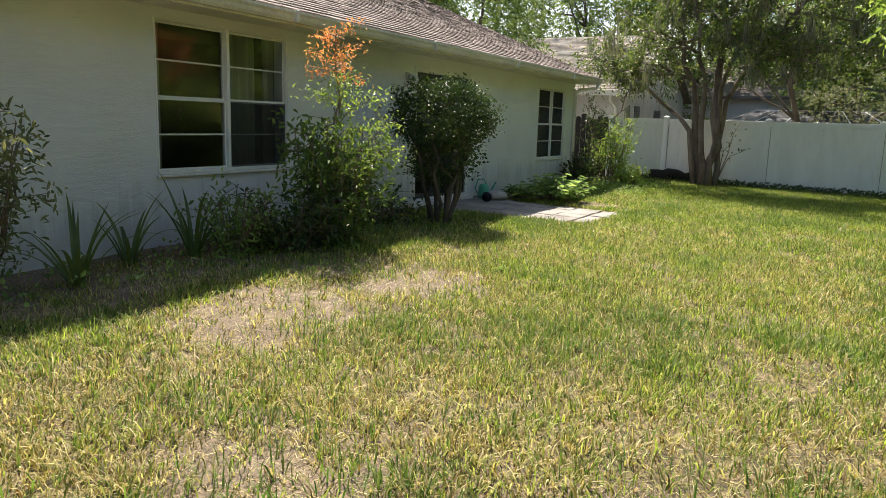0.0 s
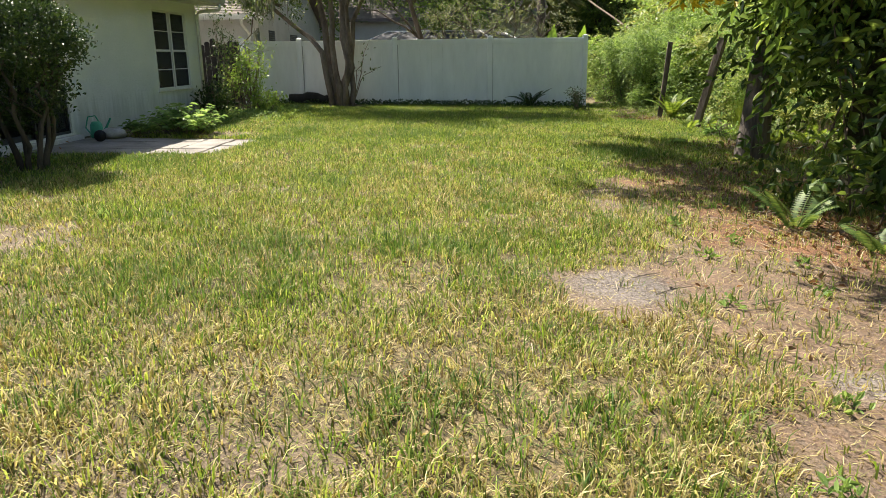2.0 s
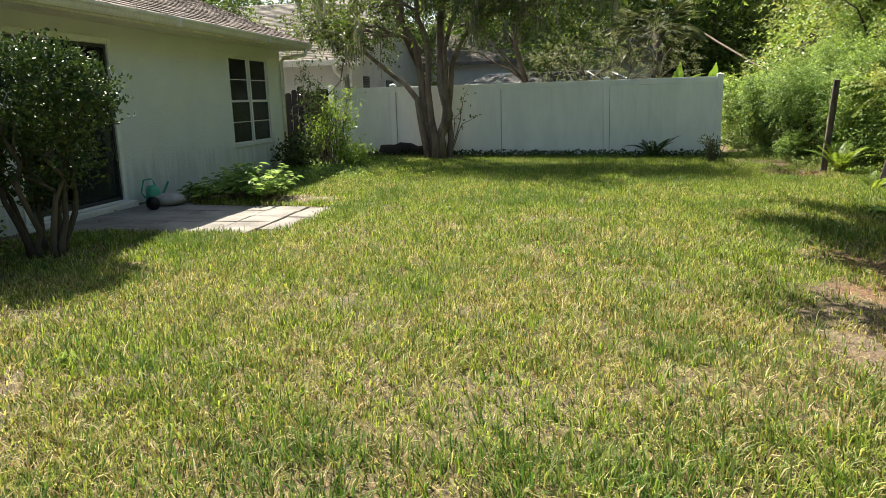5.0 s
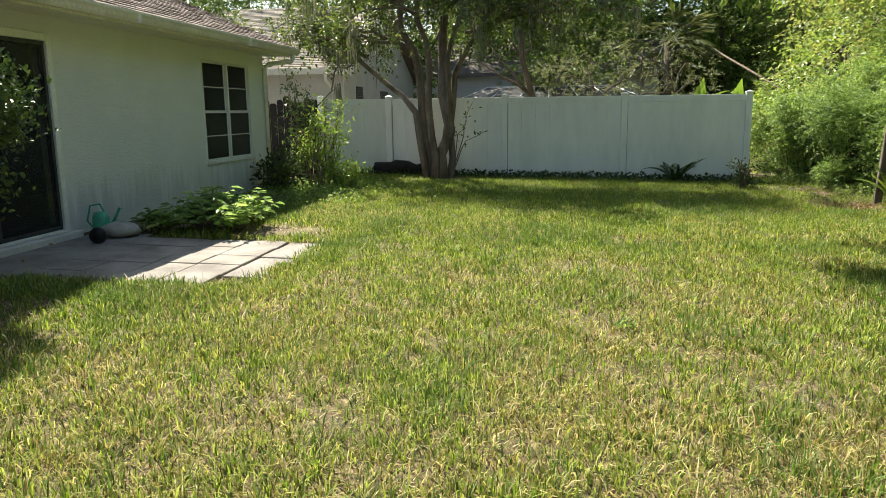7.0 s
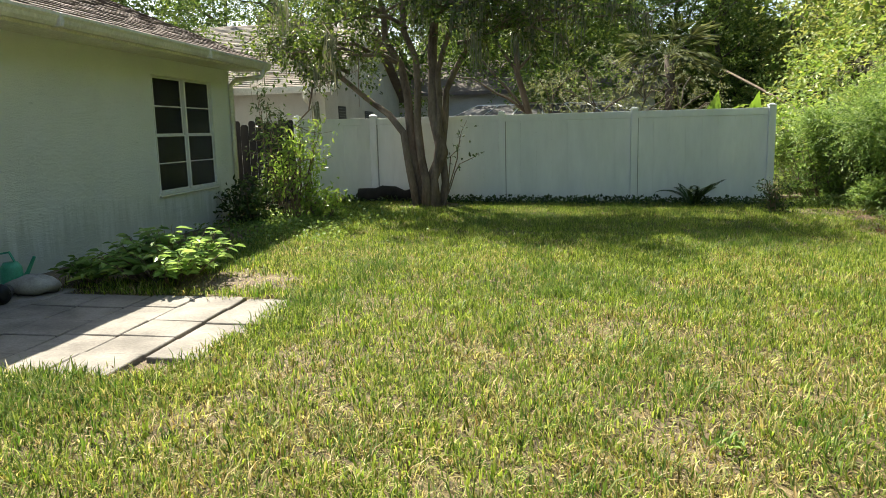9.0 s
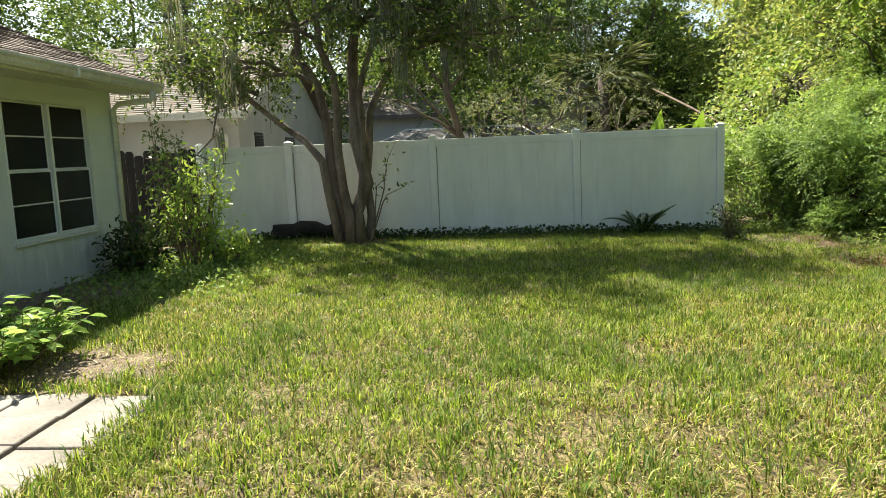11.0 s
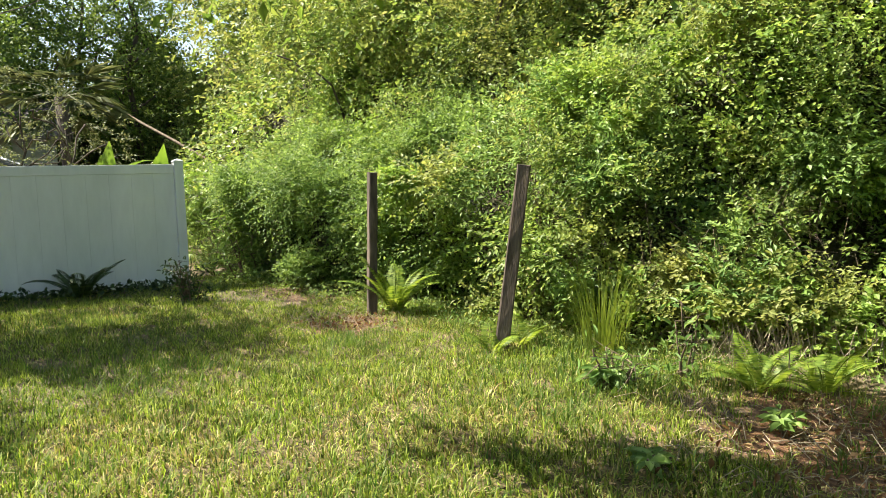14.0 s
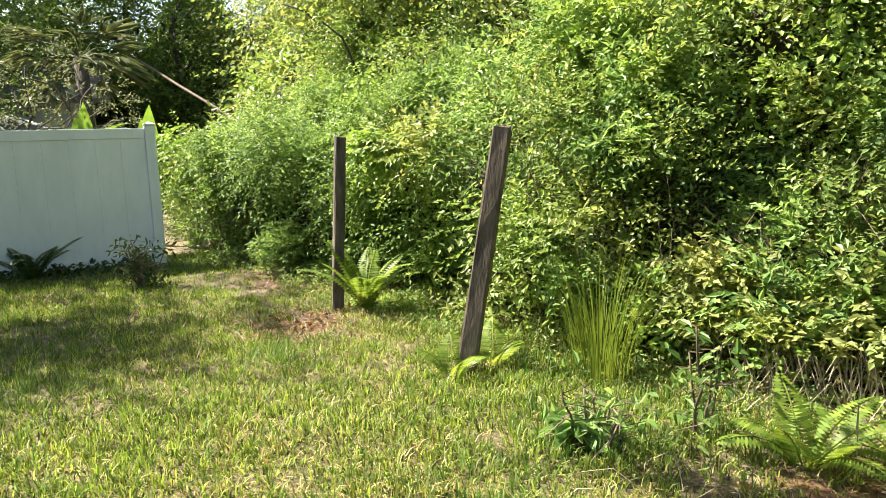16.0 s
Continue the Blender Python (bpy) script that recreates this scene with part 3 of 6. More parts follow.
def wall_with_openings(name, holes, label):
    """The long wall with its openings cut through, with reveals."""
    ys = sorted({HOUSE_Y0, HOUSE_Y1, *[h[0] for h in holes], *[h[1] for h in holes]})
    zs = sorted({-0.3, 2.45, *[h[2] for h in holes], *[h[3] for h in holes]})
    solid = {}
    for i in range(len(ys) - 1):
        for j in range(len(zs) - 1):
            cy, cz = (ys[i] + ys[i + 1]) / 2, (zs[j] + zs[j + 1]) / 2
            solid[i, j] = not any(h[0] < cy < h[1] and h[2] < cz < h[3] for h in holes)
    b = Buf()
    xo, xi = WALL_X, WALL_X - 0.2
    for (i, j), s in solid.items():
        if not s:
            continue
        y0, y1, z0, z1 = ys[i], ys[i + 1], zs[j], zs[j + 1]
        b.add([(xo, y0, z0), (xo, y1, z0), (xo, y1, z1), (xo, y0, z1)], [(0, 1, 2, 3)])
        b.add([(xi, y0, z0), (xi, y1, z0), (xi, y1, z1), (xi, y0, z1)], [(3, 2, 1, 0)])
        for di, dj, q in ((-1, 0, [(y0, z0), (y0, z1)]), (1, 0, [(y1, z1), (y1, z0)]), (0, -1, [(y1, z0), (y0, z0)]), (0, 1, [(y0, z1), (y1, z1)])):
            if not solid.get((i + di, j + dj), False):
                (ya, za), (yb, zb) = q
                b.add([(xo, ya, za), (xo, yb, zb), (xi, yb, zb), (xi, ya, za)], [(0, 1, 2, 3)])
    return single(name, b, STUCCO, label, "wall", kind="structure")


wall_with_openings("wall_east", (W1, W2, DOOR), "pale green-white painted stucco wall, stained near the ground")
b = Buf()
b.add([(-5.72, HOUSE_Y1, -0.3), (-15.5, HOUSE_Y1, -0.3), (-15.5, HOUSE_Y1, 2.45), (-10.5, HOUSE_Y1, 4.6), (-5.72, HOUSE_Y1, 2.62),
       (-5.72, HOUSE_Y1 - 0.2, -0.3), (-15.5, HOUSE_Y1 - 0.2, -0.3), (-15.5, HOUSE_Y1 - 0.2, 2.45), (-10.5, HOUSE_Y1 - 0.2, 4.6), (-5.72, HOUSE_Y1 - 0.2, 2.62)],
      [(0, 1, 2, 3, 4), (9, 8, 7, 6, 5), (0, 4, 9, 5), (1, 6, 7, 2), (3, 2, 7, 8), (4, 3, 8, 9), (0, 5, 6, 1)])
single("wall_north", b, STUCCO, "painted stucco gable end wall", "wall", kind="structure")
single("wall_west", Buf().box((-15.7, HOUSE_Y0, -0.3), (-15.5, HOUSE_Y1, 2.45)), STUCCO, "painted stucco rear wall", "wall", kind="structure")
single("wall_south", Buf().box((-15.5, HOUSE_Y0, -0.3), (-5.72, HOUSE_Y0 + 0.2, 2.45)), STUCCO, "painted stucco end wall", "wall", kind="structure")
single("wall_inner", Buf().box((-9.2, HOUSE_Y0 + 0.2, -0.02), (-9.08, HOUSE_Y1 - 0.2, 2.44)), ROOM, "plain inner room wall, near-black to stand in for an unlit room", "wall", kind="structure")
single("floor", Buf().box((-15.5, HOUSE_Y0 + 0.2, -0.2), (-5.72, HOUSE_Y1 - 0.2, -0.02)), BASE_SLAB, "dull concrete floor inside the house", "floor", kind="structure")
single("ceiling", Buf().box((-15.5, HOUSE_Y0 + 0.2, 2.45), (-5.72, HOUSE_Y1 - 0.2, 2.5)), ROOM, "plain ceiling inside the house, near-black to stand in for an unlit room", "ceiling", kind="structure")
single("foundation", Buf().box((WALL_X - 0.1, HOUSE_Y0, -0.4), (WALL_X + 0.035, DOOR[0] - 0.1, -0.015), 0.01).box((WALL_X - 0.1, DOOR[1] + 0.12, -0.4), (WALL_X + 0.035, HOUSE_Y1 + 0.02, -0.015), 0.01),
       BASE_SLAB, "dark stained foundation edge under the stucco", "foundation", kind="structure")


def build_roof():
    roof = thing("house_roof", (0, 0, 0), "brown-grey asphalt shingle gable roof with pale gutter", "roof")
    y0, y1 = HOUSE_Y0 - 0.4, 18.44
    run, ridge_x = -10.5 - EAVE_X, -10.5
    zr = EAVE_Z - run * SLOPE
    deck = Buf()
    for sx in (EAVE_X, -21.0 - EAVE_X):
        deck.add([(sx, y0, EAVE_Z), (sx, y1, EAVE_Z), (ridge_x, y1, zr), (ridge_x, y0, zr),
                  (sx, y0, EAVE_Z - 0.03), (sx, y1, EAVE_Z - 0.03), (ridge_x, y1, zr - 0.03), (ridge_x, y0, zr - 0.03)],
                 [(0, 1, 2, 3), (7, 6, 5, 4), (0, 4, 5, 1), (1, 5, 6, 2), (3, 7, 4, 0)])
    part("roof_deck", deck, NEIGHBOUR_ROOF, roof)
    tabs = Buf()
    ln = math.hypot(run, zr - EAVE_Z)
    ux, uz = (ridge_x - EAVE_X) / ln, (zr - EAVE_Z) / ln
    nx, nz = -uz, ux
    if nz < 0:
        nx, nz = -nx, -nz
    rows = int(ln / 0.142)
    for r in range(rows + 1):
        s0 = -0.02 + r * 0.142
        y = y0 + RNG.uniform(-0.3, 0)
        while y < y1:
            w = RNG.uniform(0.13, 0.34)
            ya, yb = max(y, y0), min(y + w - 0.006, y1)
            y += w
            if yb - ya < 0.02:
                continue
            lift = RNG.choice([0.008, 0.013])
            drop = RNG.uniform(-0.006, 0.006)
            q = []
            for s, h in ((s0 + drop, 0.003), (s0 + drop, lift + 0.006), (s0 + 0.15, 0.004)):
                px, pz = EAVE_X + ux * s + nx * h, EAVE_Z + uz * s + nz * h
                q += [(px, ya, pz), (px, yb, pz)]
            tabs.add(q, [(0, 1, 3, 2), (2, 3, 5, 4), (0, 2, 4), (1, 5, 3)])
    part("shingles", tabs, SHINGLE, roof, "weathered brown-grey shingle tabs", kind="stuff")
    # fascia, soffit and rake board
    part("fascia", Buf().box((EAVE_X - 0.03, y0, EAVE_Z - 0.16), (EAVE_X - 0.005, y1, EAVE_Z - 0.035), 0.004), TRIM, roof)
    part("soffit", Buf().box((WALL_X + 0.003, y0 + 0.02, EAVE_Z - 0.15), (EAVE_X - 0.032, y1 - 0.02, EAVE_Z - 0.135)), TRIM, roof)
    rk = Buf()
    for zo, x0, x1 in ((0.0, EAVE_X - 0.01, ridge_x),):
        za, zb = EAVE_Z - 0.035, zr - 0.035
        rk.add([(x0, y1 - 0.03, za), (x1, y1 - 0.03, zb), (x1, y1 - 0.03, zb - 0.16), (x0, y1 - 0.03, za - 0.14),
                (x0, y1 + 0.01, za), (x1, y1 + 0.01, zb), (x1, y1 + 0.01, zb - 0.16), (x0, y1 + 0.01, za - 0.14)],
               [(3, 2, 1, 0), (4, 5, 6, 7), (0, 1, 5, 4), (2, 3, 7, 6), (3, 0, 4, 7)])
    part("rake_board", rk, TRIM, roof)
    # ogee gutter swept along the eave
    prof = [(0.0, -0.005), (0.0, -0.125), (0.055, -0.125), (0.075, -0.095), (0.085, -0.06), (0.105, -0.035), (0.105, -0.008), (0.095, -0.008), (0.095, -0.03), (0.07, -0.06), (0.05, -0.115), (0.01, -0.115), (0.01, -0.005)]
    g = Buf()
    gx = EAVE_X - 0.002
    n = len(prof)
    ygs = np.linspace(y0, y1 + 0.02, 9)
    vs = [(gx + px, yy, EAVE_Z - 0.01 + pz - 0.006 * math.sin(k * 1.7)) for k, yy in enumerate(ygs) for px, pz in prof]
    fs = [(k * n + i, k * n + (i + 1) % n, (k + 1) * n + (i + 1) % n, (k + 1) * n + i) for k in range(8) for i in range(n)]
    fs += [tuple(range(n - 1, -1, -1)), tuple(8 * n + i for i in range(n))]
    g.add(vs, fs)
    gutter = part("gutter", g, GUTTER, roof, "pale painted aluminium gutter, streaked with dirt")
    for yy in np.arange(1.0, 18.4, 3.05):
        part("gutter_joint", Buf().box((gx - 0.001, yy, EAVE_Z - 0.142), (gx + 0.112, yy + 0.05, EAVE_Z - 0.013), 0.006), GUTTER, gutter)
    ds = Buf()
    yc = HOUSE_Y1 + 0.06
    ds.tube([(gx + 0.05, yc + 0.1, EAVE_Z - 0.13), (gx + 0.05, yc + 0.1, EAVE_Z - 0.2), (gx + 0.03, yc + 0.1, EAVE_Z - 0.25), (WALL_X + 0.1, yc - 0.06, EAVE_Z - 0.30), (WALL_X + 0.045, yc - 0.1, EAVE_Z - 0.38), (WALL_X + 0.045, yc - 0.1, -0.12)], [0.038] * 6, 8)
    part("downspout", ds, GUTTER, roof, "pale downspout with a curved elbow", True)


build_roof()


def window(name, y0, y1, z0, z1, label, drapes):
    """Two single-hung aluminium units side by side; each sash has one bar across."""
    w = thing(name, (WALL_X, y0, z0), label, "window")
    w["kind"] = "structure"
    W, H, xs = y1 - y0, z1 - z0, -0.07
    fr = Buf()
    for lo, hi in (((xs, 0.0, 0.0), (0.012, 0.02, H)), ((xs, W - 0.02, 0), (0.012, W, H)), ((xs, 0.0202, H - 0.02), (0.012, W - 0.0202, H)), ((xs, 0.0202, 0), (0.012, W - 0.0202, 0.035)), ((xs, W / 2 - 0.022, 0.036), (0.014, W / 2 + 0.022, H - 0.021))):
        fr.box(lo, hi, 0.004)
    part("window_frame", fr, ALU, w)
    part("window_sill", Buf().box((-0.02, -0.02, -0.03), (0.03, W + 0.02, -0.003), 0.006), TRIM, w)
    for c, (a, e) in enumerate(((0.021, W / 2 - 0.023), (W / 2 + 0.023, W - 0.021))):
        for lo, hi, xo in ((0.036, H / 2, -0.03), (H / 2 + 0.001, H - 0.021, -0.05)):
            sash = Buf()
            t = 0.014
            sash.box((xo - 0.012, a, lo), (xo + 0.014, a + t, hi), 0.002).box((xo - 0.012, e - t, lo), (xo + 0.014, e, hi), 0.002)
            sash.box((xo - 0.012, a + t, lo), (xo + 0.015, e - t, lo + 0.02), 0.002).box((xo - 0.012, a + t, hi - 0.02), (xo + 0.015, e - t, hi), 0.002)
            so = part("sash", sash, ALU, w)
            mz = (lo + hi) / 2
            part("glazing_bar", Buf().box((xo - 0.006, a + t, mz - 0.008), (xo + 0.012, e - t, mz + 0.008), 0.002), ALU, so)
            for p0, p1 in ((lo + 0.02, mz - 0.008), (mz + 0.008, hi - 0.02)):
                # window without drapes: screens added to darken bright panes
                if not drapes:
                    part("dimming_insect_screen", Buf().box((xo + 0.004, a + t, p0), (xo + 0.006, e - t, p1)), SCREEN, so, "fine dark insect screen, added on window_2 to darken its panes")
                g = part("pane", Buf().box((xo - 0.002, a + t, p0), (xo + 0.002, e - t, p1)), GLASS, so)
                g.visible_shadow = False
        if c == 1 and drapes:
            part("dimming_insect_screen", Buf().box((-0.012, a + 0.004, 0.038), (-0.010, e - 0.004, H / 2 - 0.002)), SCREEN, w, "fine dark insect screen, added on window_2 to darken its panes")
    for a, e in drapes:
        cu = Buf()
        n = int((e - a) / 0.02)
        vs, fs = [], []
        for i in range(n + 1):
            yy = a + (e - a) * i / n
            xx = -0.28 + 0.035 * math.sin(i * 1.1) + 0.012 * math.sin(i * 0.37)
            vs += [(xx, yy, -0.3), (xx + 0.006 * math.sin(i), yy, H + 0.12)]
        fs = [(2 * i, 2 * i + 2, 2 * i + 3, 2 * i + 1) for i in range(n)]
        cu.add(vs, fs)
        ob = single("curtain", cu, CURTAIN, "pale beige pleated curtain behind the window", "curtain", "window curtains", "", True, (WALL_X, y0, z0))
        so = ob.modifiers.new("thick", "SOLIDIFY")
        so.thickness = 0.004


window("window_1", *W1, "white aluminium double window with curtains inside", [(-0.1, 0.26), (1.12, 1.62), (1.78, 1.95)])
window("window_2", *W2, "white aluminium double window, dark inside", [])


def sliding_door():
    y0, y1, z0, z1 = DOOR
    d = thing("door_1", (WALL_X, y0, z0), "dark sliding patio door with a screen panel", "door")
    d["kind"] = "structure"
    W, H = y1 - y0, z1 - z0
    fr = Buf()
    for lo, hi in (((-0.1, -0.03, 0), (0.022, 0.035, H + 0.03)), ((-0.1, W - 0.045, 0), (0.022, W + 0.03, H + 0.03)), ((-0.1, 0.0352, H - 0.05), (0.02, W - 0.0452, H + 0.03)), ((-0.1, 0.0352, 0), (0.02, W - 0.0452, 0.03))):
        fr.box(lo, hi, 0.004)
    part("door_frame", fr, ALU, d)
    for nm, a, e, xo in (("fixed_panel", 0.036, W / 2 + 0.03, -0.075), ("sliding_panel", W / 2 - 0.03, W - 0.046, -0.045)):
        p = Buf()
        t = 0.05
        p.box((xo - 0.012, a, 0.031), (xo + 0.014, a + t, H - 0.051), 0.003).box((xo - 0.012, e - t, 0.031), (xo + 0.014, e, H - 0.051), 0.003)
        p.box((xo - 0.012, a + t, 0.031), (xo + 0.014, e - t, 0.11), 0.003).box((xo - 0.012, a + t, H - 0.11), (xo + 0.014, e - t, H - 0.051), 0.003)
        po = part(nm, p, BLACK_PLASTIC, d)
        g = part("pane", Buf().box((xo - 0.003, a + t, 0.11), (xo + 0.003, e - t, H - 0.11)), GLASS, po)
        g.visible_shadow = False
    sc = Buf()
    a, e, xo = W / 2 - 0.05, W - 0.05, -0.012
    sc.box((xo - 0.008, a, 0.031), (xo + 0.008, a + 0.035, H - 0.052), 0.002).box((xo - 0.008, e - 0.035, 0.031), (xo + 0.008, e, H - 0.052), 0.002)
    sc.box((xo - 0.008, a + 0.035, 0.031), (xo + 0.008, e - 0.035, 0.07), 0.002).box((xo - 0.008, a + 0.035, H - 0.09), (xo + 0.008, e - 0.035, H - 0.052), 0.002)
    so = part("screen_panel", sc, BLACK_PLASTIC, d)
    part("screen_mesh", Buf().box((xo - 0.001, a + 0.035, 0.07), (xo + 0.001, e - 0.035, H - 0.09)), SCREEN, so)
    part("door_handle", Buf().box((xo + 0.009, a + 0.008, 0.92), (xo + 0.03, a + 0.026, 1.1), 0.004), BLACK_PLASTIC, so)


sliding_door()
single("door_step", Buf().box((WALL_X - 0.1, DOOR[0] - 0.12, -0.2), (WALL_X + 0.10, DOOR[1] + 0.14, 0.057), 0.012), STEP, "pale painted concrete door sill step", "step")


def wall_lamp():
    l = thing("wall_lamp", (WALL_X, 10.3, 1.97), "round weathered outdoor wall lamp", "lamp")
    part("wall_plate", Buf().tube([(0.0, 0, 0), (0.02, 0, 0), (0.03, 0, 0)], [0.06, 0.06, 0.045], 16), LAMP_METAL, l, "", True)
    part("arm", Buf().tube([(0.025, 0, 0), (0.09, 0, 0.02), (0.12, 0, 0)], [0.012] * 3, 8), LAMP_METAL, l)
    part("shade", Buf().tube([(0.12, 0, 0.02), (0.12, 0, 0.0), (0.12, 0, -0.04), (0.12, 0, -0.1), (0.12, 0, -0.14)], [0.02, 0.055, 0.075, 0.07, 0.04], 14), STEP, l, "frosted jar shade", True)


wall_lamp()
single("utility_box", Buf().box((0, -0.07, -0.11), (0.07, 0.07, 0.12), 0.008).box((0.005, -0.02, -0.45), (0.03, 0.02, -0.111), 0.004), GREY_BOX, "grey utility box with conduit on the stucco wall", "box", at=(WALL_X, 9.05, 0.42))


# ---- fence ----
def vinyl_fence():
    fence = thing("vinyl_fence", (0, 0, 0), "white vinyl privacy fence, slightly stained, in shade", "fence")
    pts = [(3.58, 21.33), (1.08, 21.22), (-1.42, 21.11), (-3.92, 21.0), (-5.2, 20.25)]
    for i, (x, y) in enumerate(pts):
        zt = 1.60
        m = Matrix.Translation((x, y, 0)) @ Matrix.Rotation(math.atan2(pts[0][1] - pts[3][1], pts[0][0] - pts[3][0]), 4, "Z")
        post = part("post", Buf().box((-0.064, -0.064, -0.5), (0.064, 0.064, zt), 0.006, m), VINYL, fence)
        cap = Buf().box((-0.072, -0.072, zt), (0.072, 0.072, zt + 0.022), 0.004, m)
        cap.add([tuple(m @ Vector(q)) for q in ((-0.068, -0.068, zt + 0.022), (0.068, -0.068, zt + 0.022), (0.068, 0.068, zt + 0.022), (-0.068, 0.068, zt + 0.022), (0, 0, zt + 0.055))],
                [(0, 1, 4), (1, 2, 4), (2, 3, 4), (3, 0, 4), (3, 2, 1, 0)])
        part("post_cap", cap, VINYL, post)
    for (xa, ya), (xb, yb) in zip(pts[:-1], pts[1:]):
        ln = math.hypot(xb - xa, yb - ya)
        m = Matrix.Translation((xa, ya, 0)) @ Matrix.Rotation(math.atan2(yb - ya, xb - xa), 4, "Z")
        g = float(ground_z((xa + xb) / 2, 0))
        part("top_rail", Buf().box((0.064, -0.025, 1.44), (ln - 0.066, 0.025, 1.57), 0.005, m), VINYL, fence)
        part("bottom_rail", Buf().box((0.064, -0.025, g - 0.05), (ln - 0.064, 0.025, g + 0.10), 0.005, m), VINYL, fence)
        nb = max(3, round((ln - 0.13) / 0.28))
        wb = (ln - 0.13) / nb
        for k in range(nb):
            # grey strip added behind the board gap to stand in for its shadow
            if k == 0:
                part("gap_shadow_strip", Buf().box((ln - 0.08, 0.013, g + 0.1), (ln - 0.05, 0.02, 1.441), 0.0, m), GREY_BOX, fence)
            part("board", Buf().box((0.065 + k * wb + 0.0006, -0.011, g + 0.1), (0.065 + (k + 1) * wb - (0.0006 if k < nb - 1 else 0.010), 0.011, 1.441), 0.0025, m), VINYL, fence)


vinyl_fence()


def plank_fence():
    f = thing("plank_fence", (-5.3, 20.35, -0.05), "dark weathered wooden plank fence, its deep shade put into near-black boards", "fence")
    x = -0.02
    k = 0
    while x > -3.2:
        w = 0.14 + 0.01 * math.sin(k * 2.3)
        h = 1.62 + 0.05 * math.sin(k * 1.9) + 0.03 * math.sin(k * 5.1)
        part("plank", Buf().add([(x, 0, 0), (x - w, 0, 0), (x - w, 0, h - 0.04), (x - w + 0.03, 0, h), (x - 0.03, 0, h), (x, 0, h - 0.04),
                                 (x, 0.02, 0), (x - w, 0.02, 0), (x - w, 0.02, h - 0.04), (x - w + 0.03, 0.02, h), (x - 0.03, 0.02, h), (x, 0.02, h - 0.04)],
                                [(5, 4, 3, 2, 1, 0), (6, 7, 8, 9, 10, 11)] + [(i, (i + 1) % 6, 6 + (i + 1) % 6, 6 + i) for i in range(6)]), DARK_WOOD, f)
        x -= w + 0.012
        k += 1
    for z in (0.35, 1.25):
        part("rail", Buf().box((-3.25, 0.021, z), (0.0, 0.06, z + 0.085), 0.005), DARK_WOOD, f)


plank_fence()


def wood_post(foot, top, size, label):
    p = Vector(foot)
    d = Vector(top) - p
    m = d.to_track_quat("Z", "X").to_matrix().to_4x4() @ Matrix.Rotation(0.5, 4, "Z")
    L = d.length
    b = Buf()
    h = size / 2
    n = 9
    vs, fs = [], []
    for i in range(n):
        z = -0.35 + (L + 0.35) * i / (n - 1)
        for k, (sx, sy) in enumerate(((-1, -0.8), (-0.8, -1), (0.8, -1), (1, -0.8), (1, 0.8), (0.8, 1), (0.15, 0.98), (0.05, 0.8), (-0.05, 0.98), (-0.8, 1), (-1, 0.8))):
            wv = 1 + 0.04 * math.sin(i * 1.7 + k * 2.1)
            vs.append(tuple(m @ Vector((sx * h * wv, sy * h * wv, z + (0.012 * math.sin(k * 1.3) if i == n - 1 else 0)))))
    c = 11
    fs = [(i * c + k, i * c + (k + 1) % c, (i + 1) * c + (k + 1) % c, (i + 1) * c + k) for i in range(n - 1) for k in range(c)]
    fs += [tuple(range(c - 1, -1, -1)), tuple((n - 1) * c + k for k in range(c))]
    b.add(vs, fs)
    single("wood_post", b, OLD_WOOD, label, "post", "old fence posts", at=foot)


wood_post((4.66, 17.47, -0.22), (4.86, 17.72, 1.37), 0.10, "upright grey-brown weathered wooden post among ferns")
wood_post((4.80, 15.29, -0.22), (5.23, 15.46, 1.40), 0.125, "leaning grey-brown weathered wooden post at the lawn edge")


# ---- patio ----
def patio():
    p = thing("patio", (0, 0, 0), "worn square concrete pavers with weedy joints", "patio")
    p["kind"] = "structure"
    part("slab", Buf().box((WALL_X + 0.10, 10.3, -0.25), (-4.72, 12.7, -0.012), 0.01), CONCRETE, p, "cast concrete strip before the door")
    k = 0
    for c in range(5):
        for r in range(5):
            x1 = -2.63 - c * 0.412 - (0.03 if c else 0)
            y0 = 10.50 + r * 0.405 + 0.05 * math.sin(c * 1.3)
            if c == 0 and r == 0:
                continue
            k += 1
            m = Matrix.Translation((x1 - 0.2, y0 + 0.197, float(ground_z(x1 - 0.2, y0)) + 0.004 + 0.004 * math.sin(k * 2.7))) @ Euler((0.008 * math.sin(k * 1.7), 0.022 + 0.008 * math.sin(k * 3.1), 0.010 * math.sin(k * 4.3))).to_matrix().to_4x4()
            part("paver", Buf().box((-0.200, -0.199, -0.05), (0.200, 0.199, 0.0), 0.006, m), CONCRETE, p)


patio()


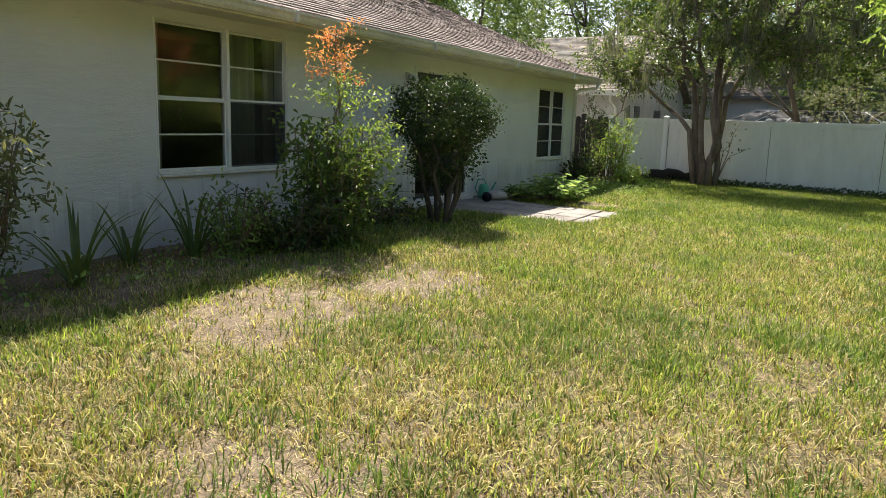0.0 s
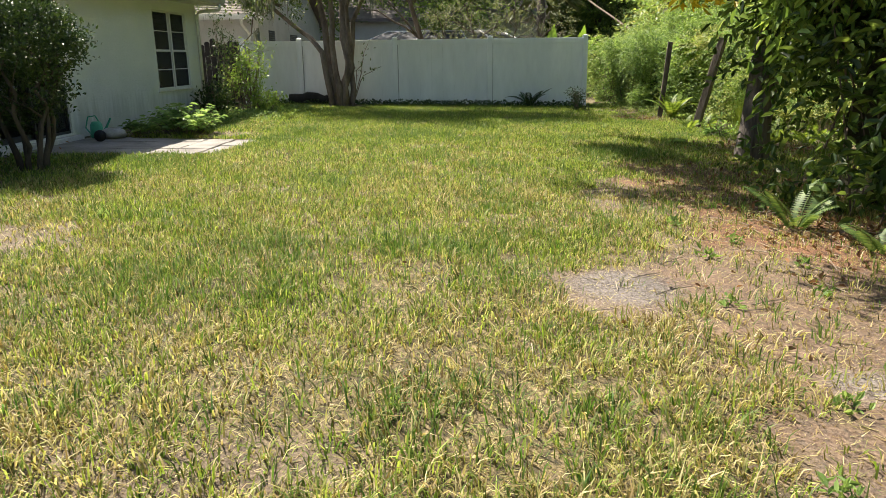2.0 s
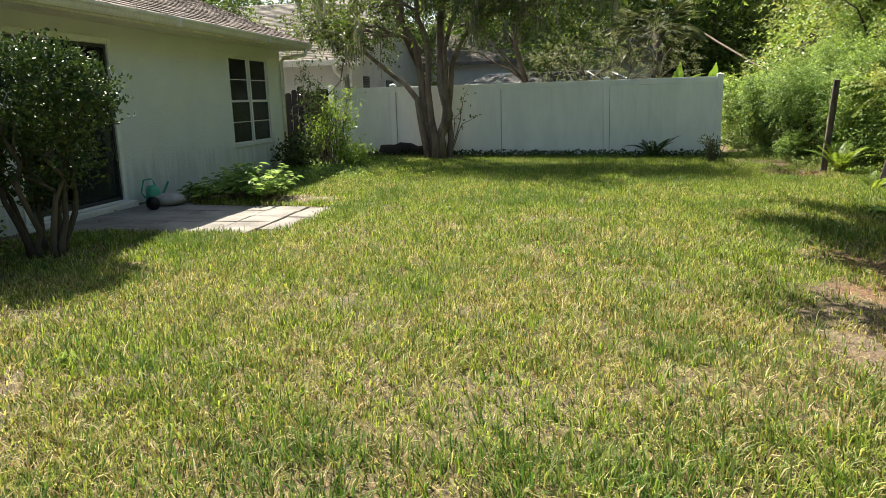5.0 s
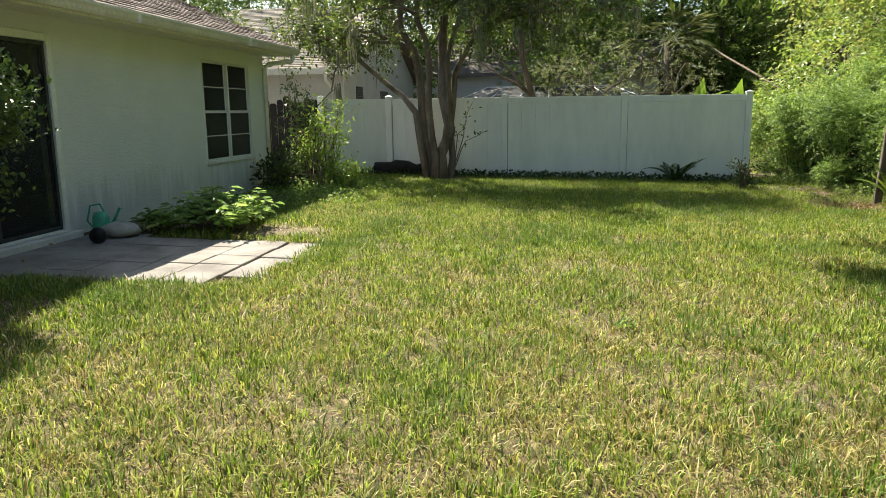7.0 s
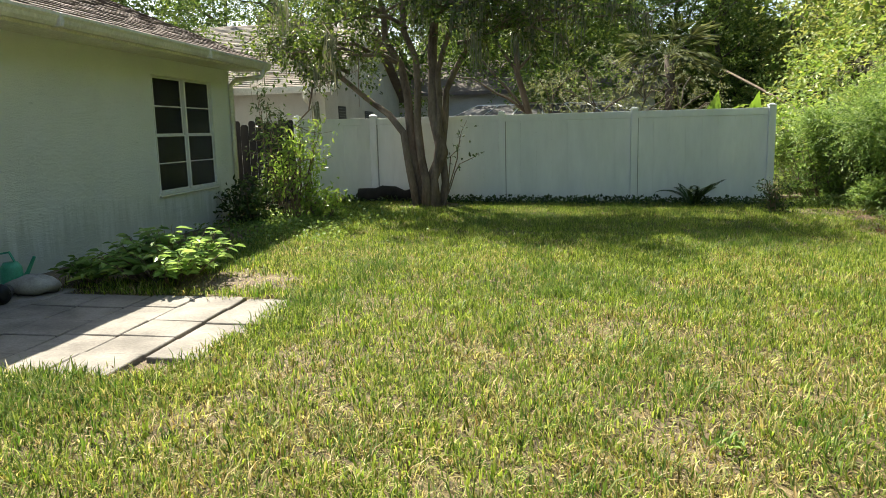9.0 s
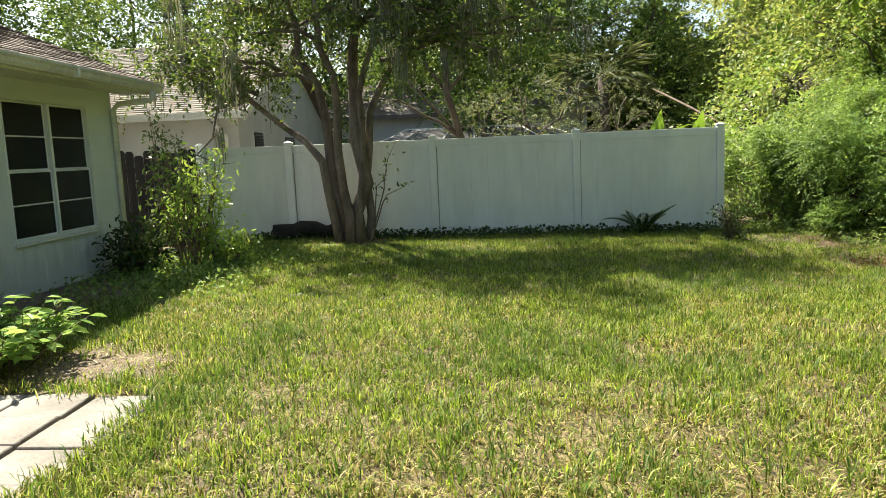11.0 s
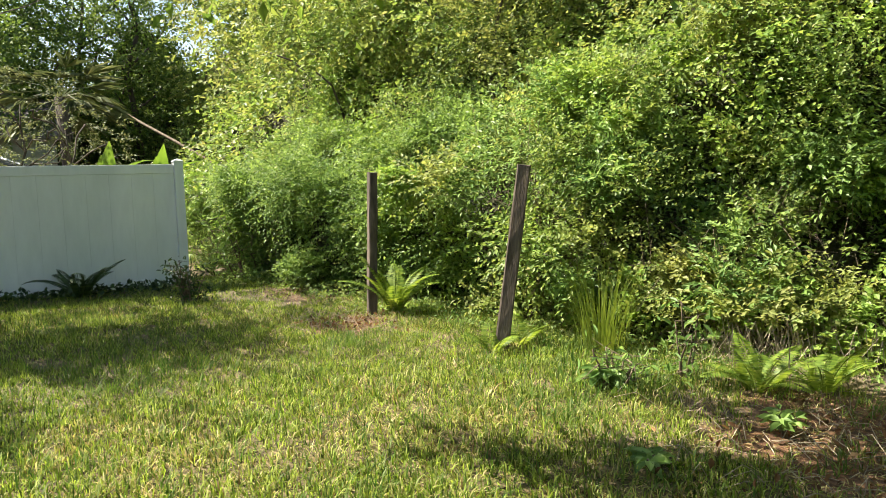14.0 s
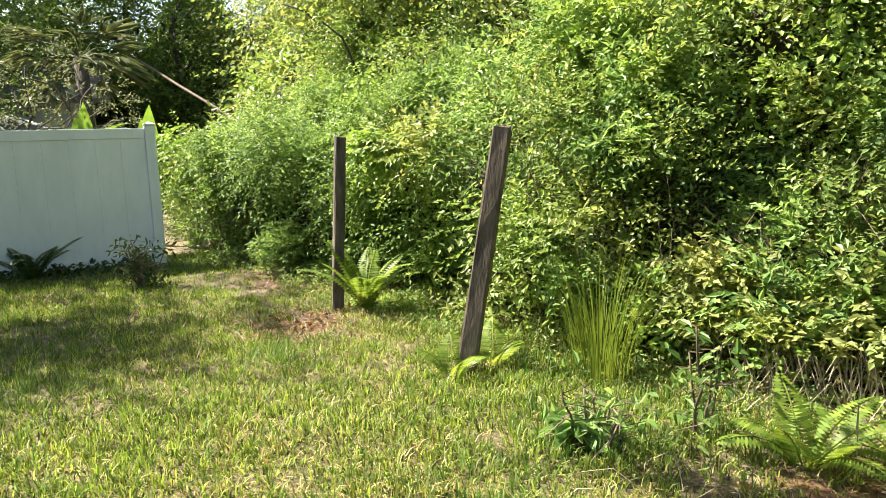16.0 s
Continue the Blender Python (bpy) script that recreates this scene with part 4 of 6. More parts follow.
def door_clutter():
    # a slumped sack, a tipped pot and a green watering can beside the door
    s = Buf()
    n, mrows = 18, 9
    vs = []
    for j in range(mrows):
        a = math.pi * j / (mrows - 1)
        for i in range(n):
            t = 2 * math.pi * i / n
            r = 1 + 0.12 * math.sin(3 * t + j) + 0.07 * math.sin(7 * t + 2 * j)
            vs.append((0.23 * r * math.sin(a) * math.cos(t), 0.17 * r * math.sin(a) * math.sin(t), max(0.0, 0.07 + 0.085 * math.cos(a) * (1 + 0.15 * math.sin(5 * t)))))
    s.add(vs, [(j * n + i, j * n + (i + 1) % n, (j + 1) * n + (i + 1) % n, (j + 1) * n + i) for j in range(mrows - 1) for i in range(n)])
    single("sack", s, SACK, "slumped pale cloth sack on the patio slab", "sack", smooth=True, at=(-4.98, 12.5, -0.012))
    pot = Buf()
    pr = [(0.0, 0.055), (0.02, 0.06), (0.14, 0.078), (0.142, 0.086), (0.16, 0.086), (0.16, 0.077), (0.03, 0.052)]
    pot.tube([(x, 0, 0.085) for x, r in pr], [r for x, r in pr], 18)
    o = single("plant_pot", pot, BLACK_PLASTIC, "black plastic pot lying tipped on its side", "pot", smooth=True, at=(-5.0, 12.2, -0.012))
    o.rotation_euler = (0, 0, radians(-70))
    w = thing("watering_can", (-5.28, 12.62, -0.012), "green plastic watering can by the door", "watering can")
    part("body", Buf().tube([(0, 0, 0), (0, 0, 0.02), (0, 0, 0.2), (0, 0, 0.25)], [0.09, 0.1, 0.09, 0.06], 16), GREEN_PLASTIC, w, "", True)
    part("spout", Buf().tube([(0.08, 0, 0.06), (0.16, 0, 0.16), (0.24, 0, 0.3)], [0.025, 0.018, 0.014], 8), GREEN_PLASTIC, w)
    part("handle", Buf().tube([(-0.09, 0, 0.05), (-0.17, 0, 0.15), (-0.12, 0, 0.32), (0, 0, 0.34), (0.05, 0, 0.24)], [0.011] * 5, 7), GREEN_PLASTIC, w)


door_clutter()


# ---- neighbouring buildings ----
def neighbour_house():
    h = thing("neighbour_house", (-6.4, 26.0, -0.1), "pale stucco neighbour house with grey shingle roof", "house")
    part("wall", Buf().box((-10, 0.0, 0), (-0.2, 0.2, 2.7)).add(
        [(0, 0, 0), (0, 10, 0), (0, 10, 2.7), (0, 5, 4.85), (0, 0, 2.7), (-0.2, 0, 0), (-0.2, 10, 0), (-0.2, 10, 2.7), (-0.2, 5, 4.85), (-0.2, 0, 2.7)],
        [(0, 1, 2, 3, 4), (9, 8, 7, 6, 5), (0, 4, 9, 5), (1, 6, 7, 2), (4, 3, 8, 9), (3, 2, 7, 8)]), NEIGHBOUR_WALL, h)
    roof = Buf()
    for ya in (-0.45, 10.45):
        roof.add([(0.3, ya, 2.62), (-10.3, ya, 2.62), (-10.3, 5, 5.05), (0.3, 5, 5.05), (0.3, ya, 2.56), (-10.3, ya, 2.56), (-10.3, 5, 4.98), (0.3, 5, 4.98)],
                 [(0, 1, 2, 3), (7, 6, 5, 4), (0, 4, 5, 1), (0, 3, 7, 4), (1, 5, 6, 2)])
    r = part("roof", roof, NEIGHBOUR_ROOF, h)
    tabs = Buf()
    ln = math.hypot(5.45, 2.43)
    for k in range(int(ln / 0.145)):
        s = k * 0.145
        x = 0.3
        while x > -10.3:
            w = RNG.uniform(0.25, 0.6)
            fa, fb = s / ln, min(1, (s + 0.15) / ln)
            x2 = max(x - w + 0.008, -10.3)
            tabs.add([(x, -0.46 + 5.46 * fa, 2.645 + 2.42 * fa), (x2, -0.46 + 5.46 * fa, 2.645 + 2.42 * fa), (x2, -0.46 + 5.46 * fb, 2.63 + 2.42 * fb), (x, -0.46 + 5.46 * fb, 2.63 + 2.42 * fb),
                      (x, -0.46 + 5.46 * fa, 2.62 + 2.42 * fa), (x2, -0.46 + 5.46 * fa, 2.62 + 2.42 * fa)], [(3, 2, 1, 0), (0, 1, 5, 4)])
            x -= w
    part("shingles", tabs, NEIGHBOUR_SHINGLE, r, kind="stuff")
    part("fascia", Buf().box((-10.3, -0.49, 2.46), (0.3, -0.465, 2.63), 0.004), TRIM, r)
    part("rake_board", Buf().add([(0.31, -0.45, 2.6), (0.31, 5, 5.02), (0.31, 5, 4.84), (0.31, -0.45, 2.4), (0.34, -0.45, 2.6), (0.34, 5, 5.02), (0.34, 5, 4.84), (0.34, -0.45, 2.4)],
                                 [(3, 2, 1, 0), (4, 5, 6, 7), (0, 1, 5, 4), (2, 3, 7, 6), (3, 0, 4, 7)]), TRIM, r)
    part("downspout", Buf().tube([(-0.42, -0.44, 2.5), (-0.42, -0.4, 2.3), (-0.30, -0.06, 2.05), (-0.30, -0.06, 0.0)], [0.05] * 4, 8), TRIM, h, "white downspout", True)
    for y, z, wd, ht in ((1.25, 1.75, 0.75, 0.42), (4.3, 1.75, 1.1, 0.35)):
        wo = part("window", Buf().box((-0.08, y, z), (0.02, y + wd, z + ht), 0.005), BLACK_PLASTIC, h, "small dark window with slats")
        for q in range(5):
            part("slat", Buf().box((0.0201, y + 0.03, z + 0.04 + q * ht / 5.6), (0.035, y + wd - 0.03, z + 0.055 + q * ht / 5.6)), GREY_BOX, wo)


NEIGHBOUR_SHINGLE = foliage("neighbour_shingle", [(0.0, (0.13, 0.11, 0.105)), (0.5, (0.20, 0.175, 0.17)), (1.0, (0.28, 0.25, 0.24))], 0.95, 0.0)
neighbour_house()


def pool_enclosure():
    e = thing("pool_enclosure", (-4.2, 33.0, -0.1), "screened pool enclosure with white aluminium frame", "pool enclosure")
    W, D, H, T = 7.0, 5.0, 1.75, 2.3
    fr = Buf()
    for x in np.linspace(0, W, 7):
        fr.box((x - 0.03, -0.03, 0), (x + 0.03, 0.03, H), 0.004)
        fr.tube([(x, 0, H), (x * 0.7 + W * 0.15, D * 0.4, T), (x * 0.7 + W * 0.15, D, T)], [0.03] * 3, 4)
    for z in (0.05, 1.0, H):
        fr.box((0.031, -0.028, z - 0.03), (W - 0.031, 0.028, z + 0.03), 0.003)
    fr.tube([(W * 0.15, D * 0.4, T), (W * 0.85, D * 0.4, T)], [0.03] * 2, 4)
    part("frame", fr, ALU, e)
    part("roof_screen", Buf().add([(0, 0, H), (W, 0, H), (W * 0.85, D * 0.4, T), (W * 0.15, D * 0.4, T), (W * 0.85, D, T), (W * 0.15, D, T)], [(0, 1, 2, 3), (3, 2, 4, 5)]), POOL_SCREEN, e)
    part("wall_screen", Buf().add([(0, 0, 0), (W, 0, 0), (W, 0, H), (0, 0, H)], [(0, 1, 2, 3)]), POOL_SCREEN, e)
    part("house_wall", Buf().box((-4.0, D, 0), (W + 1, D + 0.2, 3.0)), NEIGHBOUR_WALL, e)
    part("house_roof", Buf().add([(-4.5, D - 0.4, 3.0), (W + 1.5, D - 0.4, 3.0), (W + 1.5, D + 4, 4.6), (-4.5, D + 4, 4.6), (-4.5, D - 0.4, 2.85), (W + 1.5, D - 0.4, 2.85), (W + 1.5, D + 4, 4.4), (-4.5, D + 4, 4.4)],
                                 [(0, 1, 2, 3), (7, 6, 5, 4), (0, 4, 5, 1), (1, 5, 6, 2), (3, 7, 4, 0), (2, 6, 7, 3)]), NEIGHBOUR_ROOF, e)


pool_enclosure()


# ---- trees ----
def grow(buf, pts, r0, r1, sides=7):
    buf.tube(pts, sweep(pts, r0, r1), sides, True, 0.06)


LEAF_SHRUB = foliage("small_shrub_leaf", [(0.0, (0.10, 0.16, 0.045)), (0.5, (0.21, 0.29, 0.09)), (1.0, (0.36, 0.42, 0.14))], 0.45, 0.38)
# vine leaf darkened for the shaded mass; LEAF_LIME serves as its sunlit copy
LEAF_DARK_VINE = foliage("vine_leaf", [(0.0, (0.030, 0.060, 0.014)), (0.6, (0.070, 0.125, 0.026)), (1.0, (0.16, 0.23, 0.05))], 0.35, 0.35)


def myrtle_tree():
    """Multi-stemmed crape myrtle before the fence, hung with grey moss."""
    t = thing("myrtle_tree", on_ground(-2.72, 20.1, -0.02), "multi-stemmed crape myrtle tree hung with grey moss", "tree")
    trunk, twigs, crown, moss = Buf(), Buf(), Buf(), Buf()
    stems = [((-0.2, 0.0), (-0.42, -0.05, 1.35), (-2.6, 0.9, 3.1), 0.10), ((-0.14, 0.1), (-0.36, 0.15, 2.0), (-1.2, 0.5, 4.7), 0.12), ((-0.02, -0.12), (-0.12, -0.12, 2.1), (-0.5, -0.2, 5.0), 0.10),
             ((0.13, 0.0), (0.14, 0.03, 2.2), (0.3, 0.4, 5.2), 0.15), ((0.22, 0.12), (0.36, 0.1, 2.1), (1.9, 0.1, 4.4), 0.09), ((0.1, -0.12), (0.24, -0.1, 2.4), (1.2, -0.4, 4.7), 0.08)]
    tips = []
    for (bx, by), mid, top, r in stems:
        a = bend((bx, by, -0.1), mid, 5, 0, 0.02)
        c = bend(mid, top, 7, 0.12, 0.03)
        grow(trunk, np.vstack([a, c[1:]]), r * 0.86, r * 0.3, 9)
        for k in range(3, 7):
            for q in range(2):
                s = c[k]
                d = RNG.normal(size=3) * np.array([1.0, 0.8, 0.55]) + (np.asarray(top) - np.asarray(mid)) * 0.22
                d[2] += 0.15
                e = s + d / np.linalg.norm(d) * RNG.uniform(0.8, 1.9)
                br = bend(s, e, 5, -0.05, 0.05)
                bough = Buf()
                grow(bough, br, r * 0.28, 0.012, 5)
                part("branch", bough, BARK, t, "", True)
                for j in (2, 3, 4):
                    tips.append(br[j])
                    e2 = br[j] + RNG.normal(size=3) * 0.45
                    grow(twigs, bend(br[j], e2, 3), 0.012, 0.005, 3)
                    tips.append(e2)
    # outer boughs that droop left and right of the stems
    for s, e in (((-1.5, 0.3, 2.5), (-3.6, 1.5, 3.1)), ((-1.8, 0.4, 2.7), (-3.2, 1.2, 3.7)), ((1.0, 0, 3.0), (3.0, -0.6, 3.3)), ((1.3, -0.2, 3.6), (3.6, 0.2, 4.0)), ((0.3, 0, 3.5), (1.6, -0.8, 3.4)), ((-0.6, 0, 3.4), (-1.6, -0.9, 3.7)),
                 # high boughs above the view, added to cast shade before the fence
                 ((1.9, 0.1, 4.4), (4.4, 1.2, 5.3)), ((1.9, 0.1, 4.4), (5.2, 2.0, 5.6)), ((0.3, 0.4, 5.2), (3.0, 2.4, 6.0)), ((0.3, 0.4, 5.2), (1.4, 2.2, 6.1)), ((1.9, 0.1, 4.4), (3.4, 0.3, 5.4)), ((1.2, -0.4, 4.7), (2.8, 1.2, 5.7)),
                 ((0.6, 0.0, 2.9), (2.4, -0.5, 2.9)), ((1.0, 0.0, 3.0), (3.9, 0.3, 3.3)), ((0.5, 0.2, 3.2), (2.2, 0.8, 3.5)), ((-0.5, 0.0, 2.6), (-2.4, -0.5, 2.8)), ((-1.0, 0.2, 2.8), (-3.0, 0.2, 3.1)), ((-0.3, 0.0, 3.2), (-1.3, -1.0, 3.2)), ((0.2, 0.0, 3.3), (0.9, -1.1, 3.4))):
        br = bend(s, e, 7, 0.15, 0.04)
        bough = Buf()
        grow(bough, br, 0.045, 0.012, 5)
        part("branch", bough, BARK, t, "", True)
        for j in range(2, 7):
            tips.append(br[j])
            for q in range(2):
                e2 = br[j] + RNG.normal(size=3) * np.array([0.5, 0.5, 0.35])
                grow(twigs, bend(br[j], e2, 3), 0.012, 0.004, 3)
                tips.append(e2)
    tips = np.array(tips)
    pick = tips[RNG.integers(0, len(tips), 3700)]
    pick = pick[pick[:, 2] > 2.25]
    p = pick + RNG.normal(size=pick.shape) * 0.1
    crown.sprays(p, RNG.normal(size=p.shape) + np.array([0, 0, -0.1]), RNG.uniform(0.2, 0.5, len(p)), 8, 0.088, 0.55, 0.25, 0.3)
    low = tips[(tips[:, 2] < 4.6)]
    for s in low[RNG.integers(0, len(low), 110)]:
        L = RNG.uniform(0.25, 0.95)
        for q in range(16):
            a = s + RNG.normal(size=3) * np.array([0.06, 0.06, 0.05])
            l2 = L * RNG.uniform(0.4, 1.0)
            w = RNG.uniform(0.006, 0.014)
            jx, jy = RNG.normal(size=2) * 0.04
            ang = RNG.uniform(0, math.pi)
            sx, sy = math.cos(ang) * w, math.sin(ang) * w
            moss.add([(a[0] - sx, a[1] - sy, a[2]), (a[0] + sx, a[1] + sy, a[2]), (a[0] + jx + sx * 0.8, a[1] + jy + sy * 0.8, a[2] - l2 * 0.55), (a[0] + jx - sx * 0.8, a[1] + jy - sy * 0.8, a[2] - l2 * 0.55), (a[0] + jx * 0.4, a[1] + jy * 0.4, a[2] - l2)],
                     [(0, 1, 2, 3), (3, 2, 4)])
    part("trunk", trunk, BARK, t, "smooth grey-brown leaning stems", True)
    part("fine_twig", twigs, BARK, t, kind="stuff")
    part("crown", crown, LEAF_TREE, t, "small dark green leaves with gaps")
    part("moss", moss, MOSS, t, "hanging grey moss strands")
    sp, sl = Buf(), Buf()
    for e in ((0.75, -0.1, 1.55), (0.62, -0.05, 1.2), (0.95, -0.2, 0.95)):
        br = bend((0.28, 0, 0.02), e, 6, 0.15, 0.05)
        grow(sp, br, 0.014, 0.005, 5)
        sl.leaves(np.repeat(br[3:], 5, 0) + RNG.normal(size=(15, 3)) * 0.06, 0.085, 0.5)
    sk = part("sucker", sp, BARK, t)
    part("sucker_leaves", sl, LEAF_DARK, sk)


myrtle_tree()


def broad_tree(x, y, height, radius, mat, label, leaf=0.16, count=9000, trunk_r=0.16, base=0.35, squash=1.0, clusters=46, bark=None):
    t = thing("tree", on_ground(x, y, -0.05), label, "tree", "background trees")
    tr = Buf()
    lean = RNG.normal(size=2) * 0.04 * height
    main = bend((0, 0, -0.1), (lean[0], lean[1], height * 0.82), 8, 0, 0.02)
    grow(tr, main, trunk_r, trunk_r * 0.25, 8)
    for k in range(9):
        s = main[2 + k % 5]
        a = RNG.uniform(0, 2 * math.pi)
        e = (s[0] + math.cos(a) * radius * 0.75, s[1] + math.sin(a) * radius * 0.75, s[2] + RNG.uniform(0.1, 0.3) * height)
        grow(tr, bend(s, e, 5, 0.1, 0.05), trunk_r * 0.35, 0.015, 5)
    part("trunk", tr, bark or DARK_BARK, t, "", True)
    zc = height * (base + 1) / 2
    crown = crown_sprays(Buf(), count // 9, (lean[0], lean[1], zc), (radius, radius * squash, height * (1 - base) / 2), clusters * 2, radius * 0.3, 9, leaf, 0.6)
    part("crown", crown, mat, t, "uneven leafy crown")
    return t


# trees beyond the fence; LEAF_WOODS is the lighter copy, sunlight put in by colour
for x, y, h, r, mat, n in ((3.4, 43.0, 11.5, 3.4, LEAF_FAR, 11000), (9.8, 28.5, 10.5, 3.0, LEAF_WOODS, 12000), (0.4, 37.0, 9.0, 2.6, LEAF_FAR, 9000), (7.2, 43.0, 13.0, 3.4, LEAF_FAR, 11000), (-1.5, 41.5, 8.5, 2.4, LEAF_FAR, 7000),
                           (-6.5, 40.0, 10.5, 3.6, LEAF_FAR, 11000), (-11.5, 37.5, 10.5, 3.8, LEAF_FAR, 12000), (-15.5, 40.0, 10.5, 3.4, LEAF_FAR, 8000), (11.0, 33.0, 13.0, 3.5, LEAF_WOODS, 10000), (-9.0, 39.5, 10.0, 2.8, LEAF_FAR, 8000), (0.6, 42.0, 9.5, 3.0, LEAF_FAR, 10000), (5.4, 44.5, 12.0, 3.4, LEAF_FAR, 11000), (10.6, 36.5, 11.0, 3.2, LEAF_WOODS, 10000), (-2.6, 43.5, 9.0, 3.0, LEAF_FAR, 9000)):
    broad_tree(x, y, h, r, mat, "tall dark green broadleaf tree behind the fence", 0.17, int(n * 1.5), 0.17, 0.12)
broad_tree(-10.8, 22.8, 6.8, 2.2, LEAF_FAR, "broadleaf tree rising behind the house roof", 0.11, 26000, 0.13, 0.34)
broad_tree(-1.2, 25.0, 8.0, 2.5, LEAF_TREE, "dark tree with a high open crown behind the fence", 0.1, 7500, 0.11, 0.45)
for x, y, h, r in ((0.6, 26.5, 3.4, 1.3), (1.9, 28.2, 3.9, 1.6), (-0.4, 29.0, 3.2, 1.1), (2.9, 26.8, 3.2, 1.2)):
    broad_tree(x, y, h, r, LEAF_GREY, "thin grey-green bare-stemmed small tree", 0.065, 1900, 0.05, 0.3, 1.0, 70)


def palm(x, y, h):
    t = thing("palm", on_ground(x, y, -0.05), "fan palm with drooping grey-green fronds", "palm")
    part("trunk", Buf().tube([(0, 0, -0.1), (0.05, 0, h * 0.5), (0, 0.05, h)], [0.17, 0.15, 0.16], 10), DARK_BARK, t, "", True)
    fr = Buf()
    for k in range(26):
        a = k * 2.4
        up = RNG.uniform(-0.7, 0.9)
        s = Vector((0, 0.05, h))
        e = s + Vector((math.cos(a), math.sin(a), up)) * RNG.uniform(0.7, 1.1)
        fr.tube([s, (s + e) / 2 + Vector((0, 0, 0.1)), e], [0.012, 0.01, 0.008], 4)
        d = (e - s).normalized()
        n = 18
        dirs = np.array([tuple(d)] * n) + np.linspace(-1.1, 1.1, n)[:, None] * np.array([[-math.sin(a), math.cos(a), 0.0]])
        fr.leaves(np.array([tuple(e)] * n), 0.75, 0.07, dirs, 0.08, 0.35)
    part("fronds", fr, LEAF_GREY, t)


palm(3.25, 31.0, 3.7)


def banana(x, y):
    t = thing("banana_plant", on_ground(x, y, -0.05), "banana plant with broad upright leaves behind the fence", "plant")
    part("stem", Buf().tube([(0, 0, -0.05), (0, 0, 0.8), (0.02, 0, 1.3)], [0.09, 0.07, 0.05], 9), LEAF_BANANA, t, "", True)
    for o, L, w, ar, ri in (((0.15, -1), 1.15, 0.40, 0.25, 3.2), ((-0.3, -1), 0.95, 0.42, 0.3, 2.6), ((0.8, -0.8), 1.3, 0.3, 0.9, 1.3), ((1, -0.3), 1.2, 0.3, 1.1, 1.0)):
        part("leaf", Buf().strap((0, 0, 1.1), o, L, w, ar, 9, ri), LEAF_BANANA, t)


banana(3.75, 23.3)
banana(2.85, 22.9)

pole = Buf()
grow(pole, bend((8.9, 27.2, -0.1), (5.23, 40.1, 4.55), 8, 0.0, 0.003), 0.055, 0.04, 8)
single("dead_trunk", pole, TWIG, "bare dead trunk leaning above the fence", "trunk", smooth=True)


def vine_tree():
    """The trunk smothered in vines at the lawn's east edge, with unseen boughs added to shade the lawn."""
    t = thing("vine_tree", on_ground(4.25, 10.95, -0.03), "rough-barked tree with long out-of-view boughs added to shade the lawn", "tree")
    tr = Buf()
    prof = [(-0.1, 0.25), (0.1, 0.21), (0.5, 0.185), (1.2, 0.18), (2.4, 0.17), (4.0, 0.15), (6.5, 0.1)]
    tr.tube([(0.05 * z, -0.03 * z, z) for z, r in prof], [r for z, r in prof], 14, True, 0.12)
    part("trunk", tr, STUMP_BARK, t, "ridged grey-brown bark", True)
    br, lv = Buf(), Buf()
    tips = []
    # bough ends set above the view, where their leaves throw the lawn's shadows
    for e in ((-3.5, 3.4, 3.6), (-2.5, 4.1, 3.6), (-1.3, 3.4, 3.7), (-0.6, 4.2, 3.8), (-3.6, -0.4, 3.8), (-2.0, 0.2, 3.8), (-2.6, -3.2, 4.0), (-1.0, -4.6, 4.2), (-0.7, 3.5, 3.5), (-3.4, 1.2, 3.7), (-2.6, 0.9, 3.6), (-3.0, 2.2, 3.7)):
        s = (0.1, -0.07, 2.6)
        b2 = bend(s, e, 8, 0.5, 0.03)
        bough = Buf()
        grow(bough, b2, 0.08, 0.015, 6)
        part("bough", bough, DARK_BARK, t, "", True)
        for j in range(5, 8):
            tips.append(b2[j])
            for q in range(3):
                e2 = b2[j] + RNG.normal(size=3) * np.array([0.45, 0.45, 0.25])
                grow(br, bend(b2[j], e2, 3), 0.012, 0.004, 3)
                tips.append(e2)
    tips = np.array(tips)
    p = tips[RNG.integers(0, len(tips), 2900)] + RNG.normal(size=(2900, 3)) * 0.1
    lv.sprays(p, RNG.normal(size=(2900, 3)), RNG.uniform(0.25, 0.5, 2900), 8, 0.12, 0.48, 0.35, 0.3)
    vn = Buf()
    for k in range(46):
        z = RNG.uniform(1.0, 5.2)
        p = np.array([0.05 * z + RNG.normal() * 0.25, -0.03 * z - 0.3 - abs(RNG.normal()) * 0.2, z]) + RNG.normal(size=(15, 3)) * 0.15
        vn.sprays(p, RNG.normal(size=(15, 3)) + np.array([-0.2, -0.2, 0]), RNG.uniform(0.3, 0.6, 15), 8, 0.13, 0.45, 0.4, 0.6, True)
    part("vines", vn, LEAF_DARK_VINE, t, "climbing vine leaves over the trunk")
    part("fine_twig", br, DARK_BARK, t, kind="stuff")
    part("crown", lv, LEAF_LIME, t, "bright green hanging leaves")


vine_tree()


